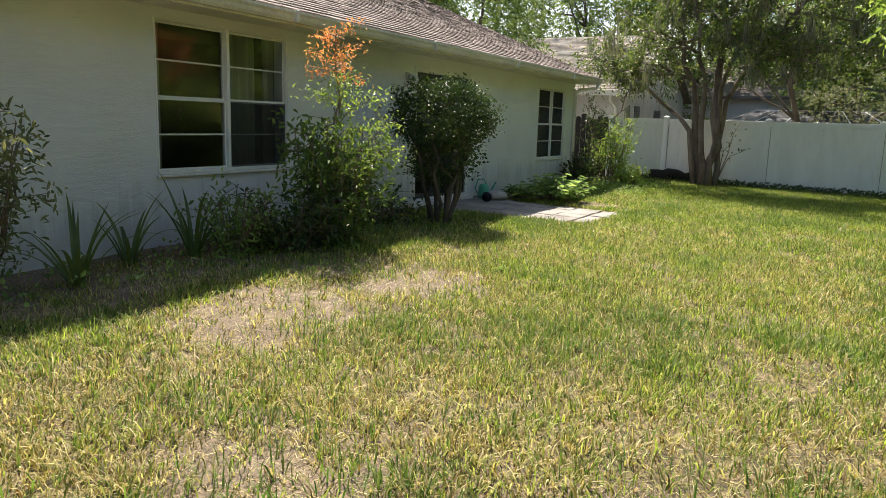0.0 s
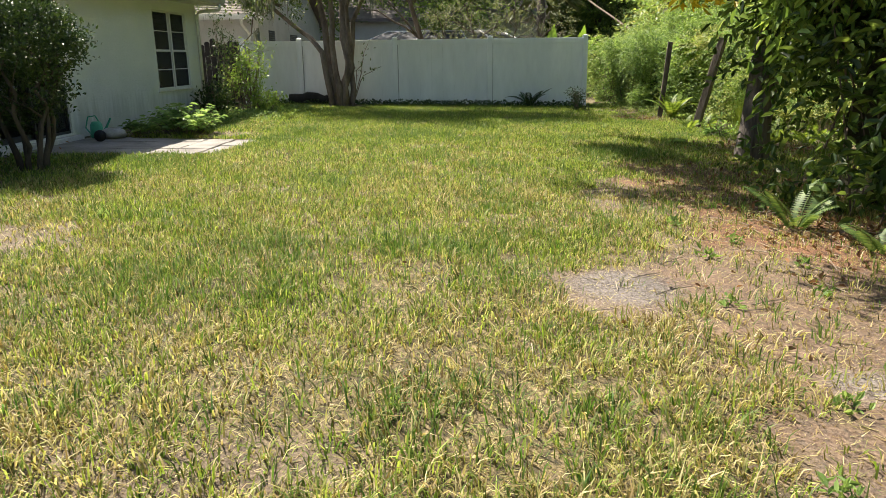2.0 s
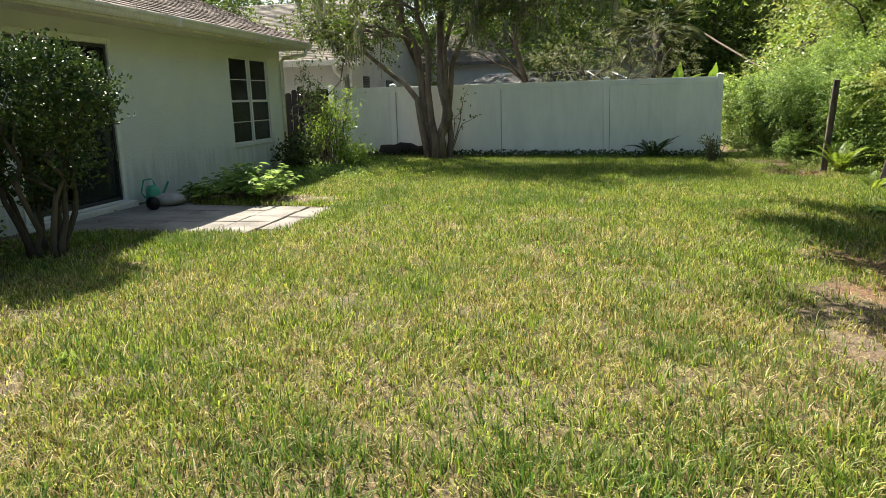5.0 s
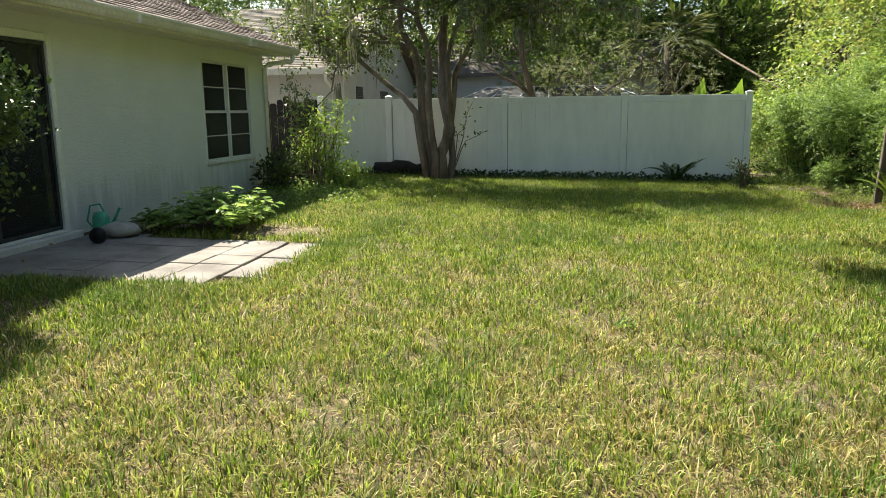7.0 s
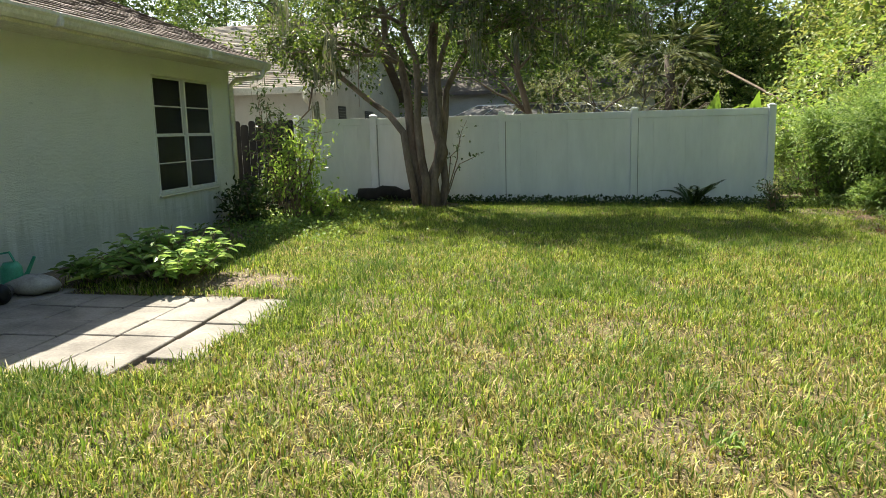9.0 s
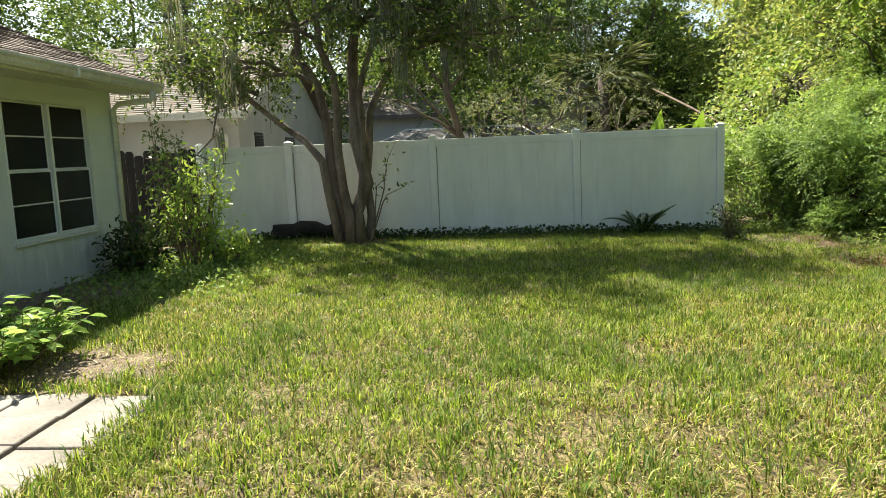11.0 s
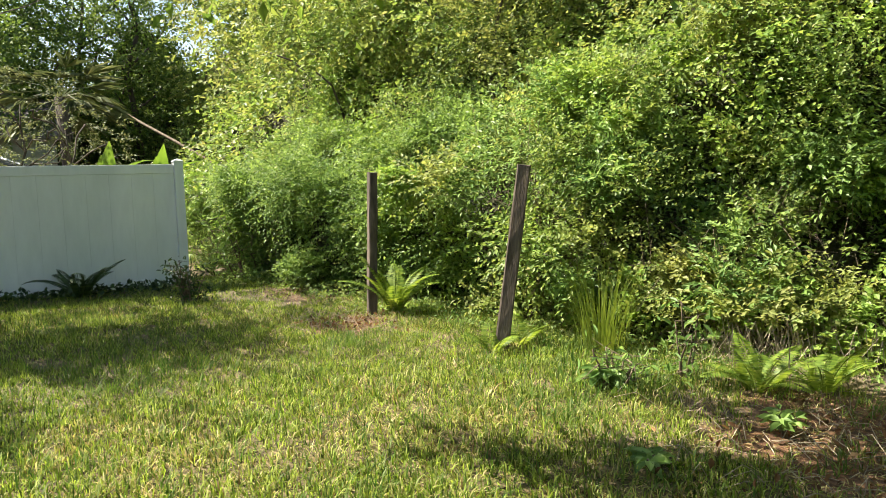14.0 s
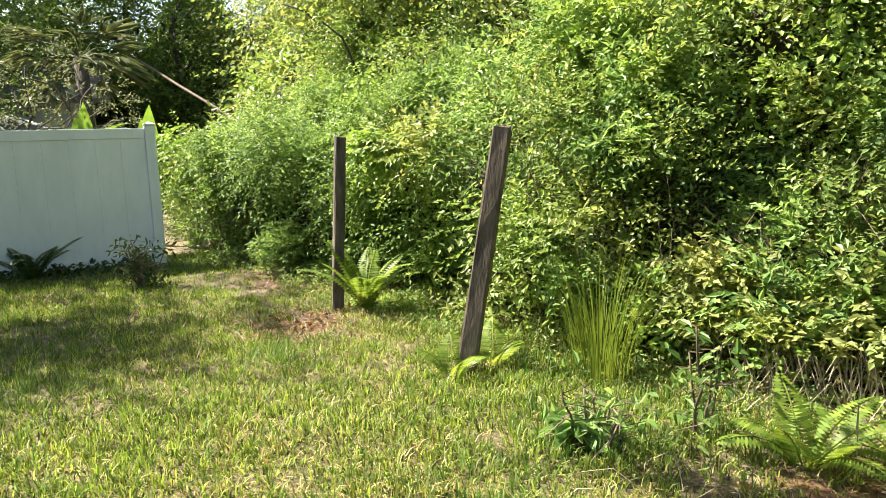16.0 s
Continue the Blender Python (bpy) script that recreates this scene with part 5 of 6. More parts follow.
def vine_mass():
    """Dense dark vines hanging in front of the woods."""
    t = thing("vine_thicket", on_ground(3.9, 6.9, -0.05), "tall dark mass of hanging vines and broad leaves", "vines")
    lv, lm, yl, core = Buf(), Buf(), Buf(), Buf()
    for k in range(46):
        x, y = RNG.uniform(-0.1, 1.6), RNG.uniform(-2.4, 1.6)
        top = (x + RNG.normal() * 0.2 - 0.15, y + RNG.normal() * 0.2, RNG.uniform(1.8, 4.2))
        part("stem", Buf().tube(bend((x, y, -0.05), top, 6, 0, 0.03), [RNG.uniform(0.005, 0.012)] * 6, 4), TWIG, t)
    for k in range(105):
        c = (RNG.uniform(-0.7, 1.0), RNG.uniform(-2.7, 2.1), RNG.uniform(0.9, 5.0))
        if k < 18:
            c = (RNG.uniform(-0.6, 0.3), RNG.uniform(0.8, 2.1), RNG.uniform(2.0, 3.4))
        c = (c[0] + 0.25 * (c[2] < 1.5), c[1], c[2])
        d = RNG.normal(size=(24, 3)) + np.array([-0.35, 0, 0.2])
        p = np.array(c) + RNG.normal(size=(24, 3)) * 0.16
        # sunlight put in by colour: lime copy high on the lawn side, dark elsewhere
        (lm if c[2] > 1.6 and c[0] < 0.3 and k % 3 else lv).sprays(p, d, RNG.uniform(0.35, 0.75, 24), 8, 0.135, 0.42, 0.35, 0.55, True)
    for k in range(16):
        p = blob_points(60, (RNG.uniform(-0.5, 0.3), RNG.uniform(-2.2, 1.5), RNG.uniform(0.1, 0.9)), (0.35, 0.35, 0.3), 6, 0.3)
        lv.leaves(p, 0.10, 0.5, droop=0.3, rich=True)
    yl.leaves(blob_points(130, (-1.0, 2.1, 2.1), (0.45, 0.32, 0.2), 12, 0.3), 0.13, 0.4, droop=0.4, rich=True)
    # dark inner sheet; the shade behind the vine leaves is in its colour
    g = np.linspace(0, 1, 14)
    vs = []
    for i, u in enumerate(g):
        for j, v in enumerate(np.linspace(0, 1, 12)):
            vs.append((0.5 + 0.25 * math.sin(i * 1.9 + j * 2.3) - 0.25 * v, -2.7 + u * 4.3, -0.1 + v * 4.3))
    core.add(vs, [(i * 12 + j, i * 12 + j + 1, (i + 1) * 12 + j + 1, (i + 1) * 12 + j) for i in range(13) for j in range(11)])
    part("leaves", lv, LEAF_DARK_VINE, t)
    part("upper_leaves", lm, LEAF_LIME, t, "bright green hanging leaves, lime colour standing in for sunlight")
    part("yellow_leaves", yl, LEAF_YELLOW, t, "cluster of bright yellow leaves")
    part("shade_backing", core, THICKET, t)


vine_mass()


# ---- woods ----
def woods_profile(y):
    return np.interp(y, [-14, 4, 9, 12.0, 13.5, 15, 17.5, 19.5, 22, 25, 30, 44], [6.4, 6.4, 6.6, 6.9, 6.9, 6.2, 5.7, 4.9, 4.35, 4.4, 5.2, 7.0])


def woods():
    """Sunlit overgrown edge of the woods: a rising, lumpy wall of leaves over a dark sheet painted as its shade."""
    prof_s = np.array([0, 0.7, 1.5, 2.6, 4.2, 6.2, 8.5, 12.0])
    prof_x = np.array([0.0, 0.12, 0.45, 1.3, 2.3, 3.2, 4.0, 5.6])
    prof_z = np.array([-0.3, 0.4, 1.1, 1.9, 3.2, 5.0, 7.2, 10.5])

    def at(y, s, off=0.0):
        lump = 1.4 * (wobble(y, s, 0.55, 31) - 0.5) + 0.9 * (wobble(y, s, 1.5, 32) - 0.5) + 0.3 * (wobble(y, s, 3.5, 33) - 0.5)
        grow_in = np.clip(s / 1.2, 0.25, 1)
        t = np.clip((s - 1.1) / 1.3, 0, 1)
        recess = np.interp(y, [16.5, 19, 27, 32], [0, 0.8, 1.0, 0.6]) * t * t * (3 - 2 * t)
        x = woods_profile(y) + np.interp(s, prof_s, prof_x) + recess - (lump * grow_in + off)
        z = np.interp(s, prof_s, prof_z) + 0.35 * lump * grow_in + off * 0.4 + ground_z(x, y) * np.clip(1 - s, 0, 1)
        return x, z
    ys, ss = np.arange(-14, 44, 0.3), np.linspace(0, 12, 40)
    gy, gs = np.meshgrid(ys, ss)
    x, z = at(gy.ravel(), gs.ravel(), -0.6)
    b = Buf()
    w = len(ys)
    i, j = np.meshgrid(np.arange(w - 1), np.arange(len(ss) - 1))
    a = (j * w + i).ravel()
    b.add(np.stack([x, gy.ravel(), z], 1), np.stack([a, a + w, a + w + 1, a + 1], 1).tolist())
    # dark sheet behind the leaves, coloured as the shade within
    single("thicket", b, THICKET, "dark backing sheet standing in for deep shade inside the thicket", "thicket", kind="stuff", smooth=True)
    bufs = {"sunlit mixed foliage of the overgrown woods edge": (Buf(), LEAF_WOODS), "lime green vines over the woods edge": (Buf(), LEAF_LIME), "mid green shrubs in the woods edge": (Buf(), LEAF_MID),
            "pale narrow-leaved shrubs in the woods edge": (Buf(), LEAF_PALE), "dark small-leaved shrubs in the woods edge": (Buf(), LEAF_SHRUB), "small-leaved green shrubs beside the fence end": (Buf(), LEAF_MID)}
    kinds = list(bufs.values())
    # thin scatter over everything, then distinct shrubs whose gaps show the dark backing
    for y0, y1, s0, s1, n, size in ((11.0, 23, 0.0, 3.4, 3400, 0.055), (11.0, 26, 3.4, 8, 4600, 0.08), (23, 44, 0, 12, 2600, 0.17), (-14, 11.0, 0, 12, 3600, 0.14), (11, 26, 8, 12, 1400, 0.15)):
        y, s = RNG.uniform(y0, y1, n), RNG.uniform(s0, s1, n)
        x, z = at(y, s, RNG.uniform(-0.55, 0.0, n))
        p = np.stack([x, y, z], 1)
        d = RNG.normal(size=(n, 3)) * np.array([0.5, 0.8, 0.6]) + np.array([-0.6, 0, 0.35])
        kind = wobble(y, s, 0.5, 51) + 0.3 * (wobble(y, s, 2.2, 52) - 0.5) + RNG.normal(0, 0.08, n)
        for q in range(4):
            m = (kind > (-9, 0.32, 0.5, 0.66)[q]) & (kind <= (0.32, 0.5, 0.66, 9)[q])
            kinds[(4, 2, 0, 1)[q] if y1 != 23 or q > 1 else (5, 2)[q]][0].sprays(p[m], d[m], size * RNG.uniform(4, 8, m.sum()), 9, size, 0.55, 0.25)
    # per species: leaf size, leaf width, droop, sag
    habit = ((1.0, 0.55, 0.25, 0.2), (0.95, 0.72, 0.45, 0.5), (1.0, 0.55, 0.3, 0.3), (1.2, 0.34, 0.15, 0.2), (0.7, 0.55, 0.1, 0.15), (0.85, 0.5, 0.3, 0.35))
    for y0, y1, s0, s1, count, r0, r1, shoots, leaf in ((10.8, 22.6, 0.15, 2.4, 170, 0.25, 0.7, 108, 0.062), (10.8, 24.5, 2.2, 5.6, 95, 0.4, 0.95, 128, 0.070), (10.5, 27.0, 5.0, 10.5, 95, 0.6, 1.25, 120, 0.098)):
        for k in range(count):
            y, s = RNG.uniform(y0, y1), s0 + (s1 - s0) * RNG.uniform(0, 1)
            x, z = at(np.array([y]), np.array([s]), RNG.uniform(-0.25, 0.35))
            r = RNG.uniform(r0, r1)
            pick = RNG.choice([0, 0, 1, 1, 2, 2, 3, 3, 4] if s < 3 else [0, 0, 0, 1, 1, 2, 4])
            if y > 17.5 and s < 3.2 and RNG.uniform() < 0.7:
                pick = 5
            scale, width, droop, sag = habit[pick]
            n = int(shoots / scale ** 1.6)
            d = RNG.normal(size=(n, 3)) + np.array([-0.25, 0, 0.3])
            d /= np.linalg.norm(d, axis=1)[:, None]
            lump = (0.55 + 0.9 * wobble(d[:, 0] * 2 + k, d[:, 1] * 2 + d[:, 2] * 3, 1.6, 71))[:, None]
            p = np.array([x[0] + 0.1, y, z[0]]) + d * r * lump * RNG.uniform(0.15, 0.6, (n, 1))
            ok = p[:, 2] > ground_z(p[:, 0], p[:, 1]) + 0.05
            p, d = p[ok], d[ok]
            d[:, 2] = np.where(p[:, 2] < 0.15, np.abs(d[:, 2]) + 0.3, d[:, 2])
            kinds[pick][0].sprays(p, d, r * RNG.uniform(0.4, 0.8, len(p)), 10, leaf * scale * RNG.uniform(0.85, 1.15), width, droop, sag)
    for label, (buf, m) in bufs.items():
        single("woods_foliage", buf, m, label, "foliage", kind="stuff")
    # low creeping plants and seedlings along the foot of the woods
    low = {"low creeping plants along the foot of the woods": (Buf(), LEAF_MID), "dark seedlings along the foot of the woods": (Buf(), LEAF_SHRUB)}
    for q, (label, (buf, m)) in enumerate(low.items()):
        n = 9000
        y = RNG.uniform(11.2, 21.0, n)
        back = RNG.uniform(0, 1, n) ** 1.6
        x = woods_profile(y) + 0.35 - 1.25 * back
        keep = wobble(x, y, 1.9, 81 + q) + 0.35 * (0.5 - back) > 0.42
        x, y, back = x[keep], y[keep], back[keep]
        h = (0.05 + 0.42 * (1 - back) * wobble(x, y, 1.4, 85 + q)) * RNG.uniform(0.1, 1, len(x))
        buf.leaves(np.stack([x, y, ground_z(x, y) + h], 1), 0.05, 0.5, droop=0.0, lift=0.8)
        single("ground_cover", buf, m, label, "ground cover", kind="stuff")
    tw = Buf()
    for k in range(700):
        y, s = RNG.uniform(11.5, 22), RNG.uniform(0.1, 5)
        if k < 260:
            y, s = RNG.normal((14.3, 16.2)[k % 2], 0.4), RNG.uniform(0.4, 1.6)
        x, z = at(np.array([y]), np.array([s]), RNG.uniform(-0.3, 0.15))
        d = RNG.normal(size=3) * np.array([0.25, 0.4, 0.55])
        q = np.array([x[0], y, z[0]])
        tw.tube(bend(q - d * 0.5, q + d * 0.5, 4, 0, 0.08), [0.003, 0.003, 0.0025, 0.0015], 3)
    single("woods_twigs", tw, TWIG, "dry twigs caught in the thicket", "twigs", kind="stuff")
    # emergent crowns along the top
    for y, xo, h, r in ((13.0, 4.6, 8.5, 2.0), (16.5, 4.4, 9.0, 2.2), (20.0, 4.0, 9.5, 2.2), (23.5, 4.0, 9.5, 2.3), (10.0, 4.8, 9.5, 2.4), (5.5, 5.0, 9, 2.6), (0.5, 5.0, 9, 2.6), (-5, 5, 9, 2.8)):
        broad_tree(float(woods_profile(y)) + xo, y, h, r, LEAF_WOODS, "sunlit broadleaf tree in the woods edge", 0.105, 9500, 0.12, 0.25, 1.1, 40)


woods()


def north_woods():
    """Dense far woods closing the view north of the gardens, added to darken the window reflections."""
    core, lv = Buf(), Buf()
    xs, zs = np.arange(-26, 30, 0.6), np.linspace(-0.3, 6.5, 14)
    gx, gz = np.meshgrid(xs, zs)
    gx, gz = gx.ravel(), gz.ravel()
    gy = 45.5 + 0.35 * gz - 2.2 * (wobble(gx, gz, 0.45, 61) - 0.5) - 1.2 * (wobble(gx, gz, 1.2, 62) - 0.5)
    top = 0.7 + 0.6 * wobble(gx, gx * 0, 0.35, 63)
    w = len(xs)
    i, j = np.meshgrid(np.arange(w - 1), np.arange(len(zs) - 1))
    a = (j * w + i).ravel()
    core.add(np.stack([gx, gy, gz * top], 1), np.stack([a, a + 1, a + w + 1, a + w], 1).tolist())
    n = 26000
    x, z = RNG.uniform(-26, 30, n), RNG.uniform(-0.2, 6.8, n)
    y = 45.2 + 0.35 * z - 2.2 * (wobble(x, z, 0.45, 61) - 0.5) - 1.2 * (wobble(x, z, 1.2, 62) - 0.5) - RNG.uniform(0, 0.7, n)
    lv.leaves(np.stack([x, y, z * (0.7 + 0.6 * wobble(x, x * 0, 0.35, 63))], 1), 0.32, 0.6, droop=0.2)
    # backing sheet whose dark colour stands in for shade in the far woods
    single("thicket", core, THICKET, "dark backing sheet standing in for deep shade inside the far woods", "thicket", kind="stuff", smooth=True)
    single("woods_foliage", lv, LEAF_FAR, "dark green far woods foliage", "foliage", kind="stuff")


north_woods()


# ---- shrubs and small plants ----
def cane_shrub(name, x, y, h, spread, canes, mat, n, size, label, width=0.45, low=0.3, crown_frac=0.5, droop=0.2, rich=True, tw=0.012, tip_mat=None, tip_count=0):
    t = thing(name, on_ground(x, y, -0.02), label, "shrub")
    c, lv = Buf(), Buf()
    pts = []
    for k in range(canes):
        a = RNG.uniform(0, 2 * math.pi)
        r = spread * math.sqrt(RNG.uniform(0.05, 1))
        hh = h * RNG.uniform(0.6, 1.0)
        st = bend((math.cos(a) * r * 0.3, math.sin(a) * r * 0.3, -0.03), (math.cos(a) * r, math.sin(a) * r, hh), 7, 0, 0.025)
        cane = Buf()
        grow(cane, st, tw, tw * 0.4, 5)
        part("cane", cane, TWIG, t, "", True)
        for q in st[int(7 * low):]:
            pts.append(q)
            for m in range(2):
                e = q + RNG.normal(size=3) * np.array([0.13, 0.13, 0.06]) * (0.6 + spread)
                c.tube([q, e], [0.004, 0.002], 3, False)
                pts.append(e)
    pts = np.array(pts)
    p = pts[RNG.integers(0, len(pts), n)] + RNG.normal(size=(n, 3)) * 0.055
    p[:, 2] = np.maximum(p[:, 2], 0.03)
    lv.leaves(p, size, width, droop=droop, rich=rich)
    part("fine_twig", c, TWIG, t, kind="stuff")
    part("leaves", lv, mat, t)
    return t


def nandina():
    t = cane_shrub("nandina", -4.35, 7.05, 1.4, 0.48, 26, LEAF_FAR, 3000, 0.08, "tall nandina shrub topped with orange new leaves", 0.42, 0.25)
    up, new_l, lime = Buf(), Buf(), Buf()
    top = bend((0.0, 0, 0.0), (-0.05, 0.0, 2.2), 8, 0, 0.015)
    grow(up, top, 0.014, 0.006, 6)
    for k in range(9):
        s = top[-1] - np.array([0.0, 0.0, 0.05 * k])
        e = s + np.array([math.cos(k * 2.4) * 0.27, math.sin(k * 2.4) * 0.27, 0.12 - 0.02 * k])
        up.tube(bend(s, e, 4, 0.03, 0.03), [0.005, 0.004, 0.003, 0.002], 4)
        new_l.leaves(np.repeat(bend(s, e, 5)[1:], 16, 0) + RNG.normal(size=(64, 3)) * np.array([0.05, 0.05, 0.035]), 0.05, 0.4, droop=0.1)
    for q, e in (((0, 0, 1.4), (0.3, -0.25, 1.75)), ((0, 0, 1.4), (-0.2, 0.3, 1.8)), ((0, 0, 1.3), (0.2, 0.35, 1.6)), ((0, 0, 1.3), (0.1, -0.4, 1.62)), ((0.1, 0.2, 1.0), (0.35, 0.55, 1.35)), ((0.1, -0.2, 1.0), (0.4, -0.35, 1.3)), ((0.1, 0.2, 0.9), (0.3, 0.65, 1.0))):
        br = bend(q, e, 5, 0.05, 0.04)
        grow(up, br, 0.008, 0.003, 4)
        lime.leaves(np.repeat(br[2:], 36, 0) + RNG.normal(size=(108, 3)) * np.array([0.11, 0.11, 0.05]), 0.052, 0.42, droop=0.2)
    part("tall_cane", up, TWIG, t)
    part("new_leaves", new_l, LEAF_ORANGE, t, "orange and pink new leaves")
    part("bright_leaves", lime, LEAF_LIME, t, "yellow-green upper leaves")


nandina()


def holly():
    t = thing("holly_bush", on_ground(-4.4, 9.42, -0.03), "round-clipped dark glossy bush on bare crooked stems", "bush")
    st, lv = Buf(), Buf()
    for k in range(8):
        a = k * 0.85
        s = (math.cos(a) * 0.13, math.sin(a) * 0.16, -0.05)
        mid = (math.cos(a) * 0.24, math.sin(a) * 0.34, 0.55)
        e = (math.cos(a) * 0.36, math.sin(a) * 0.5, 1.25)
        main = Buf()
        grow(main, np.vstack([bend(s, mid, 4, 0, 0.05), bend(mid, e, 5, 0, 0.07)[1:]]), 0.035, 0.012, 7)
        part("stem", main, DARK_BARK, t, "", True)
        for q in range(5):
            z0 = np.array(mid) + (np.array(e) - np.array(mid)) * RNG.uniform(0, 0.9)
            grow(st, bend(z0, z0 + RNG.normal(size=3) * np.array([0.2, 0.25, 0.1]) + np.array([0, 0, 0.3]), 4), 0.011, 0.004, 4)
    p = blob_points(8500, (0.0, 0.0, 1.46), (0.66, 0.76, 0.48), 160, 0.12, 1.0)
    lv.leaves(p, 0.046, 0.55, droop=-0.2, rich=True)
    lv.leaves(blob_points(2600, (0.0, 0.05, 0.95), (0.45, 0.56, 0.4), 60, 0.2), 0.05, 0.55, rich=True)
    part("fine_twig", st, DARK_BARK, t, kind="stuff")
    part("leaves", lv, LEAF_DARK, t)


holly()
cane_shrub("nandina", -4.85, 6.0, 0.72, 0.5, 14, LEAF_MID, 800, 0.07, "low leafy nandina shrub in the shaded wall bed", 0.4, 0.25)
cane_shrub("nandina", -4.9, 3.52, 1.4, 0.42, 14, LEAF_GREY, 1300, 0.075, "sparse pale nandina by the stucco wall", 0.3, 0.4)
cane_shrub("bed_shrub", -4.95, 8.3, 0.5, 0.7, 16, LEAF_DARK, 900, 0.07, "low dark undergrowth in the wall bed", 0.5, 0.3)
cane_shrub("bed_shrub", -4.6, 6.6, 0.55, 0.55, 14, LEAF_DARK, 900, 0.07, "low dark undergrowth in the wall bed", 0.5, 0.3)
cane_shrub("yellow_shrub", -4.45, 17.75, 1.55, 0.5, 26, LEAF_LIME, 800, 0.09, "upright yellow-green shrub with many thin canes", 0.42, 0.55)
cane_shrub("yellow_shrub", -4.0, 17.7, 0.6, 0.35, 12, LEAF_LIME, 600, 0.09, "low yellow-green shrub at the lawn edge", 0.42, 0.3)
cane_shrub("dark_shrub", -5.35, 19.3, 2.3, 0.22, 8, LEAF_DARK, 800, 0.08, "dark narrow shrub by the house corner", 0.4, 0.15)
cane_shrub("dark_shrub", -5.0, 17.4, 0.7, 0.55, 14, LEAF_DARK, 1000, 0.09, "low dark shrub against the stucco wall", 0.5, 0.2)
cane_shrub("fence_shrub", 3.2, 19.6, 0.55, 0.25, 10, LEAF_DARK, 420, 0.07, "small dark shrub near the fence end", 0.4, 0.2)
cane_shrub("fence_shrub", 4.6, 21.2, 1.1, 0.8, 26, LEAF_MID, 1700, 0.08, "green shrub beyond the fence end", 0.4, 0.15)


def broad_plant(x, y, h, r, n, mat, label, size=0.17, category="plant"):
    t = thing("leafy_plant", on_ground(x, y, -0.01), label, category)
    st, lv = Buf(), Buf()
    for k in range(n):
        a, q = RNG.uniform(0, 2 * math.pi), r * math.sqrt(RNG.uniform(0, 1))
        e = (math.cos(a) * q, math.sin(a) * q, h * (1 - 0.45 * (q / r) ** 2) * RNG.uniform(0.7, 1.05))
        s = bend((math.cos(a) * q * 0.35, math.sin(a) * q * 0.35, -0.01), e, 4, 0.03, 0.03)
        part("stem", Buf().tube(s, [0.006, 0.005, 0.004, 0.003], 4), TWIG, t)
        for m in range(8):
            ang = m * 1.35 + a
            lv.leaves([s[-1] * (1 - 0.12 * m) + s[1] * 0.12 * m], size * (0.8 + 0.05 * m), 0.42, [[math.cos(ang), math.sin(ang), 0.15]], 0.15, 0.12, 0.1, True, 1.2)
    part("leaves", lv, mat, t)


broad_plant(-4.05, 13.1, 0.55, 0.62, 85, LEAF_PALE, "leafy pale green plant at the patio edge", 0.14)
broad_plant(-4.75, 12.95, 0.28, 0.28, 12, LEAF_MID, "leafy green plant in the shaded wall bed", 0.15)
broad_plant(4.74, 13.98, 0.15, 0.13, 9, LEAF_PALE, "rosette of long pale green weed leaves", 0.17, "weed")
broad_plant(3.75, 12.75, 0.10, 0.10, 4, LEAF_PALE, "small pale green weed in the lawn", 0.13, "weed")
broad_plant(4.75, 12.6, 0.18, 0.12, 5, LEAF_MID, "dark green weed in leaf litter", 0.11, "weed")
cane_shrub("tall_weed", 5.3, 13.72, 0.62, 0.12, 4, LEAF_PALE, 110, 0.085, "tall dark-stemmed weed with pale leaves", 0.35, 0.1)
cane_shrub("tall_weed", 4.75, 13.9, 0.32, 0.2, 6, LEAF_PALE, 120, 0.09, "leafy pale weed at the lawn edge", 0.32, 0.1)


def strap_clump(x, y, n, L, label):
    t = thing("strap_lily", on_ground(x, y, -0.02), label, "plant", "lily clumps")
    for k in range(n):
        a = k * 2.39996 + RNG.uniform(-0.3, 0.3)
        up = RNG.uniform(0.45, 1.9)
        part("leaf", Buf().strap((math.cos(a) * 0.04, math.sin(a) * 0.04, 0), (math.cos(a), math.sin(a)), L * RNG.uniform(0.55, 1.05), 0.042, RNG.uniform(0.2, 1.0), 9, up), LEAF_STRAP, t)


strap_clump(-4.75, 4.25, 15, 0.85, "strap-leaved lily clump with some dry leaves")
strap_clump(-5.1, 5.0, 10, 0.85, "strap-leaved lily clump against the stucco wall")
strap_clump(-4.95, 5.6, 12, 0.9, "strap-leaved lily clump under the window")


def fern(x, y, n, L, label, mat=None, width=0.11, rise=(0.8, 2.0)):
    t = thing("fern", on_ground(x, y, -0.02), label, "fern", "ferns")
    for k in range(n):
        a = k * 2.39996 + RNG.uniform(-0.3, 0.3)
        part("frond", Buf().frond((math.cos(a) * 0.03, math.sin(a) * 0.03, 0), (math.cos(a), math.sin(a)), L * RNG.uniform(0.7, 1.1), width, RNG.uniform(0.35, 0.9), 26, RNG.uniform(*rise)), mat or LEAF_FERN, t)


fern(4.88, 17.32, 12, 0.78, "bright yellow-green fern at the post foot", rise=(2.0, 5.0))
fern(4.66, 15.24, 4, 0.34, "small yellow-green fern at the post foot", rise=(1.4, 3.5))
fern(5.05, 15.35, 4, 0.42, "small yellow-green fern behind the post")
fern(5.45, 13.2, 9, 0.5, "bright green fern at the woods edge")
fern(5.85, 12.05, 9, 0.55, "large bright green fern in leaf litter")
fern(5.85, 12.95, 9, 0.55, "green fern under the shrubs")
fern(2.1, 20.7, 11, 0.75, "dark fern in front of the white fence", LEAF_DARK)
fern(3.15, 7.0, 6, 0.5, "arching fern below the hanging vines", LEAF_FAR)
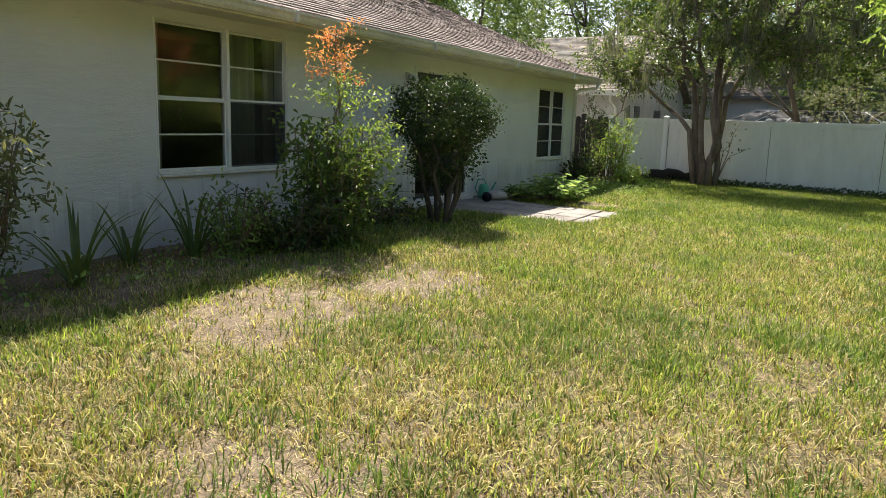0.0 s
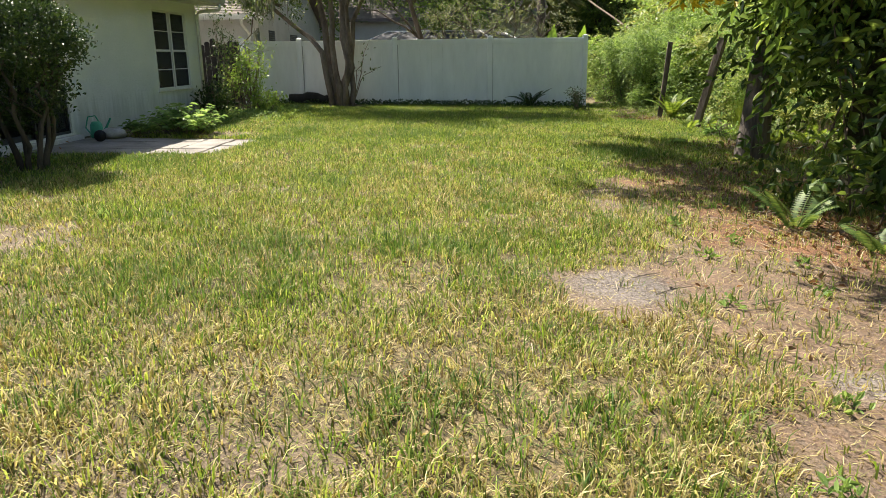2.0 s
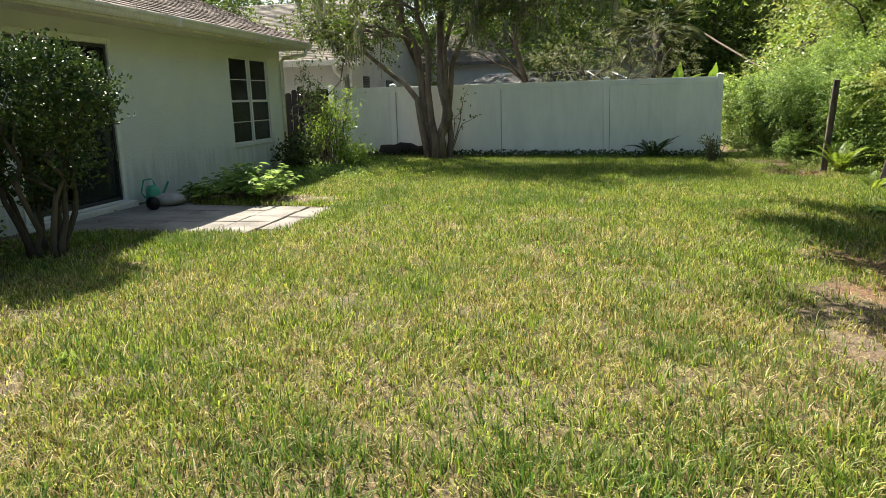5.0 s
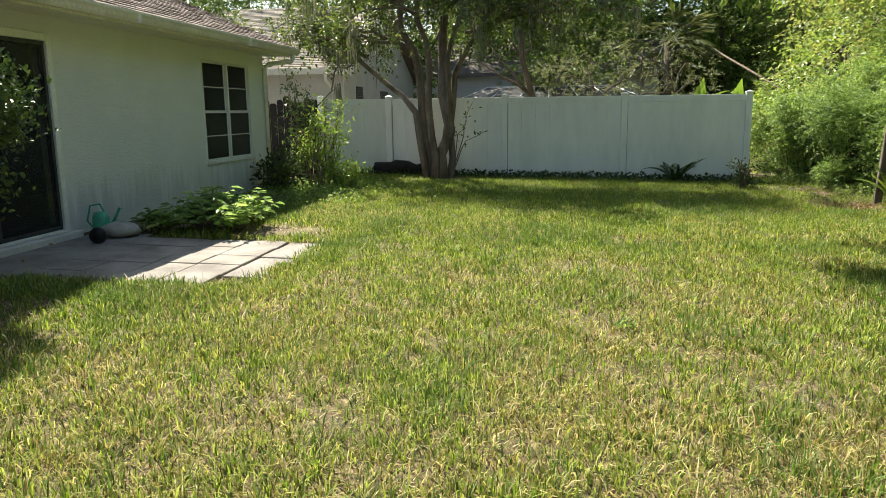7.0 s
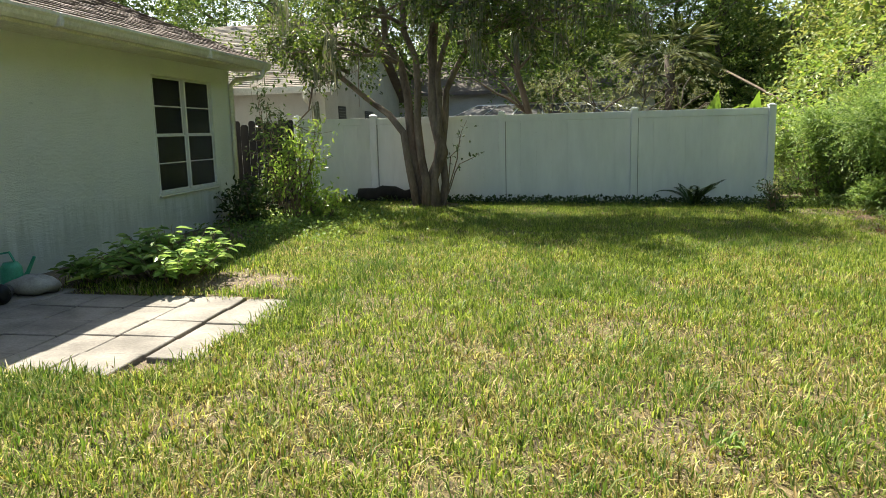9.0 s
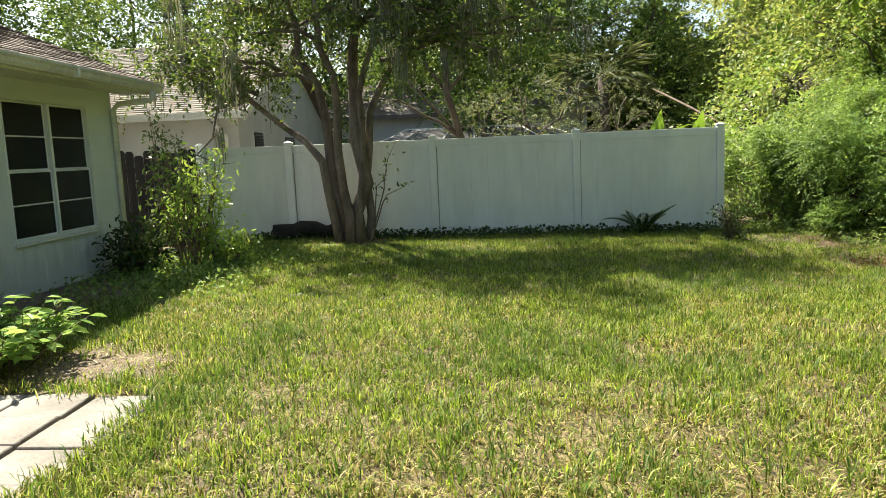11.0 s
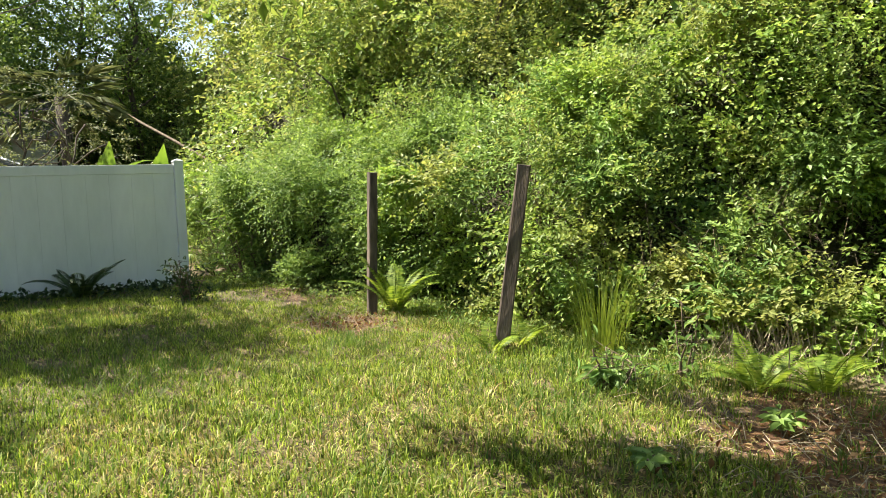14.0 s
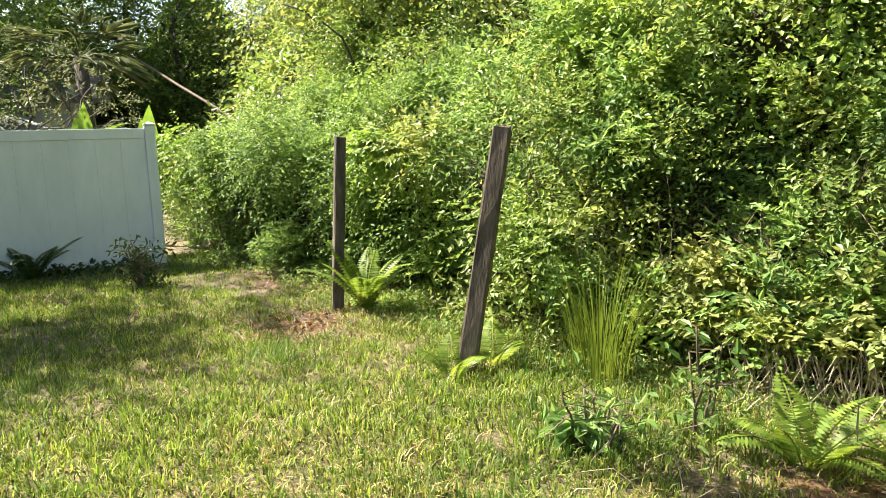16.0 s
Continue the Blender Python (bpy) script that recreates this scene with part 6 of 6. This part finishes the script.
fern(3.45, 6.3, 6, 0.42, "fern in brown litter below the vines", LEAF_FAR)
fern(-4.9, 6.4, 7, 0.5, "small fern in the shaded wall bed", LEAF_MID)


def reed_clump():
    t = thing("reed_clump", on_ground(5.5, 14.75, -0.02), "tall thin yellow-green reed grass clump", "grass clump")
    for k in range(190):
        b = Buf()
        a, r = RNG.uniform(0, 2 * math.pi), 0.22 * math.sqrt(RNG.uniform(0, 1))
        b.strap((math.cos(a) * r, math.sin(a) * r, 0), (math.cos(a), math.sin(a)), RNG.uniform(0.4, 1.0), 0.0065, RNG.uniform(0.1, 0.7), 5, RNG.uniform(1.6, 5.0))
        part("blade", b, LEAF_REED, t)


reed_clump()


def litter():
    """Twigs, dead fronds and leaves lying in the litter."""
    b = Buf()
    for cx, cy, sx, sy, n in ((4.3, 17.15, 0.4, 0.35, 150), (6.4, 13.65, 0.3, 0.4, 260), (3.5, 7.0, 0.5, 0.7, 220), (4.8, 12.2, 0.5, 0.5, 150), (2.4, 4.8, 0.9, 1.5, 60), (4.9, 19.3, 0.5, 0.7, 120)):
        for k in range(n):
            x, y = cx + RNG.normal() * sx, cy + RNG.normal() * sy
            z = float(ground_z(x, y)) + 0.006
            a, L = RNG.uniform(0, math.pi), RNG.uniform(0.06, 0.32)
            hump = RNG.uniform(0, 0.40) if cx > 6 else RNG.uniform(0, 0.10) if cx > 4 else RNG.uniform(0, 0.02)
            b.tube([(x, y, z), (x + math.cos(a) * L / 2, y + math.sin(a) * L / 2, z + hump), (x + math.cos(a) * L, y + math.sin(a) * L, z + hump * 0.4)], [0.003, 0.003, 0.002], 3, False)
    single("dry_twigs", b, DEAD_TWIG, "dry twigs and straw lying on the ground", "twigs", kind="stuff")
    d = Buf()
    for cx, cy, sx, sy, n in ((4.9, 12.1, 0.5, 0.5, 260), (3.5, 6.9, 0.5, 0.7, 420), (4.3, 17.15, 0.35, 0.3, 160), (-5.0, 7.5, 0.3, 1.6, 160), (2.3, 4.6, 0.9, 1.4, 50), (3.4, 9.4, 0.6, 1.0, 160)):
        p = np.stack([cx + RNG.normal(size=n) * sx, cy + RNG.normal(size=n) * sy, np.zeros(n)], 1)
        p[:, 2] = ground_z(p[:, 0], p[:, 1]) + 0.012 + RNG.uniform(0, 0.02, n)
        d.leaves(p, 0.055, 0.5, droop=0.0, spread=0.5, rich=True, lift=1.0, fold=0.2)
    single("dead_leaves", d, LEAF_DEAD, "brown dead leaves in the litter", "leaves", kind="stuff")
    c = Buf()
    n = 2600
    x = RNG.uniform(-5.0, 3.4, n)
    p = np.stack([x, 20.9 + (x - 0) * 0.04 - np.abs(RNG.normal(size=n)) * 0.22, np.zeros(n)], 1)
    p[:, 2] = ground_z(p[:, 0], p[:, 1]) + RNG.uniform(0.01, 0.12, n)
    c.leaves(p, 0.07, 0.7, rich=False, lift=1.0)
    single("ground_cover", c, LEAF_DARK, "low dark ivy along the fence foot", "ground cover", kind="stuff")
    e = Buf()
    n = 2400
    p = np.stack([RNG.normal(-4.4, 0.6, n), RNG.normal(17.2, 1.0, n), np.zeros(n)], 1)
    p = p[(p[:, 0] > -5.45)]
    p[:, 2] = ground_z(p[:, 0], p[:, 1]) + RNG.uniform(0.01, 0.10, len(p))
    e.leaves(p, 0.06, 0.7, lift=1.0)
    n = 700
    q = np.stack([RNG.uniform(-5.4, -4.3, n), RNG.uniform(3.2, 10.2, n), np.zeros(n)], 1)
    q[:, 2] = ground_z(q[:, 0], q[:, 1]) + RNG.uniform(0.01, 0.12, n)
    e.leaves(q, 0.06, 0.6, lift=1.0)
    single("ground_cover", e, LEAF_MID, "low leafy weeds in the shaded bed", "ground cover", kind="stuff")


litter()


# log shape added in place of an unidentified dark mound
def mound_as_log():
    b = Buf()
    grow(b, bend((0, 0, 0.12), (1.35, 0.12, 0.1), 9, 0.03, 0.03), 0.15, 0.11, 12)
    single("log", b, DARK_WOOD, "dark mound lying before the fence, shaped as a log", "log", smooth=True, at=on_ground(-4.15, 20.55))


mound_as_log()


def weed_tufts():
    for x, y, s in ((2.2, 6.1, 1.0), (2.5, 6.5, 0.9), (2.75, 5.9, 0.8), (2.0, 5.1, 0.9), (2.45, 4.2, 1.1), (2.05, 3.9, 0.9), (2.6, 5.3, 0.8), (-2.35, 6.9, 1.0), (1.75, 3.3, 0.9), (2.2, 7.0, 1.0), (0.2, 10.0, 1.0)):
        t = thing("weed_tuft", on_ground(x, y, -0.005), "small green weed tuft on worn ground", "weed", "weed tufts")
        lv = Buf()
        n = 22
        p = np.zeros((n, 3)) + RNG.normal(size=(n, 3)) * np.array([0.03, 0.03, 0.0]) * s
        p[:, 2] = RNG.uniform(0.0, 0.06, n) * s
        lv.leaves(p, 0.055 * s, 0.4, (0, 0, 0.7), 0.8, 0, 0.1, True)
        part("leaves", lv, LEAF_MID, t)


weed_tufts()
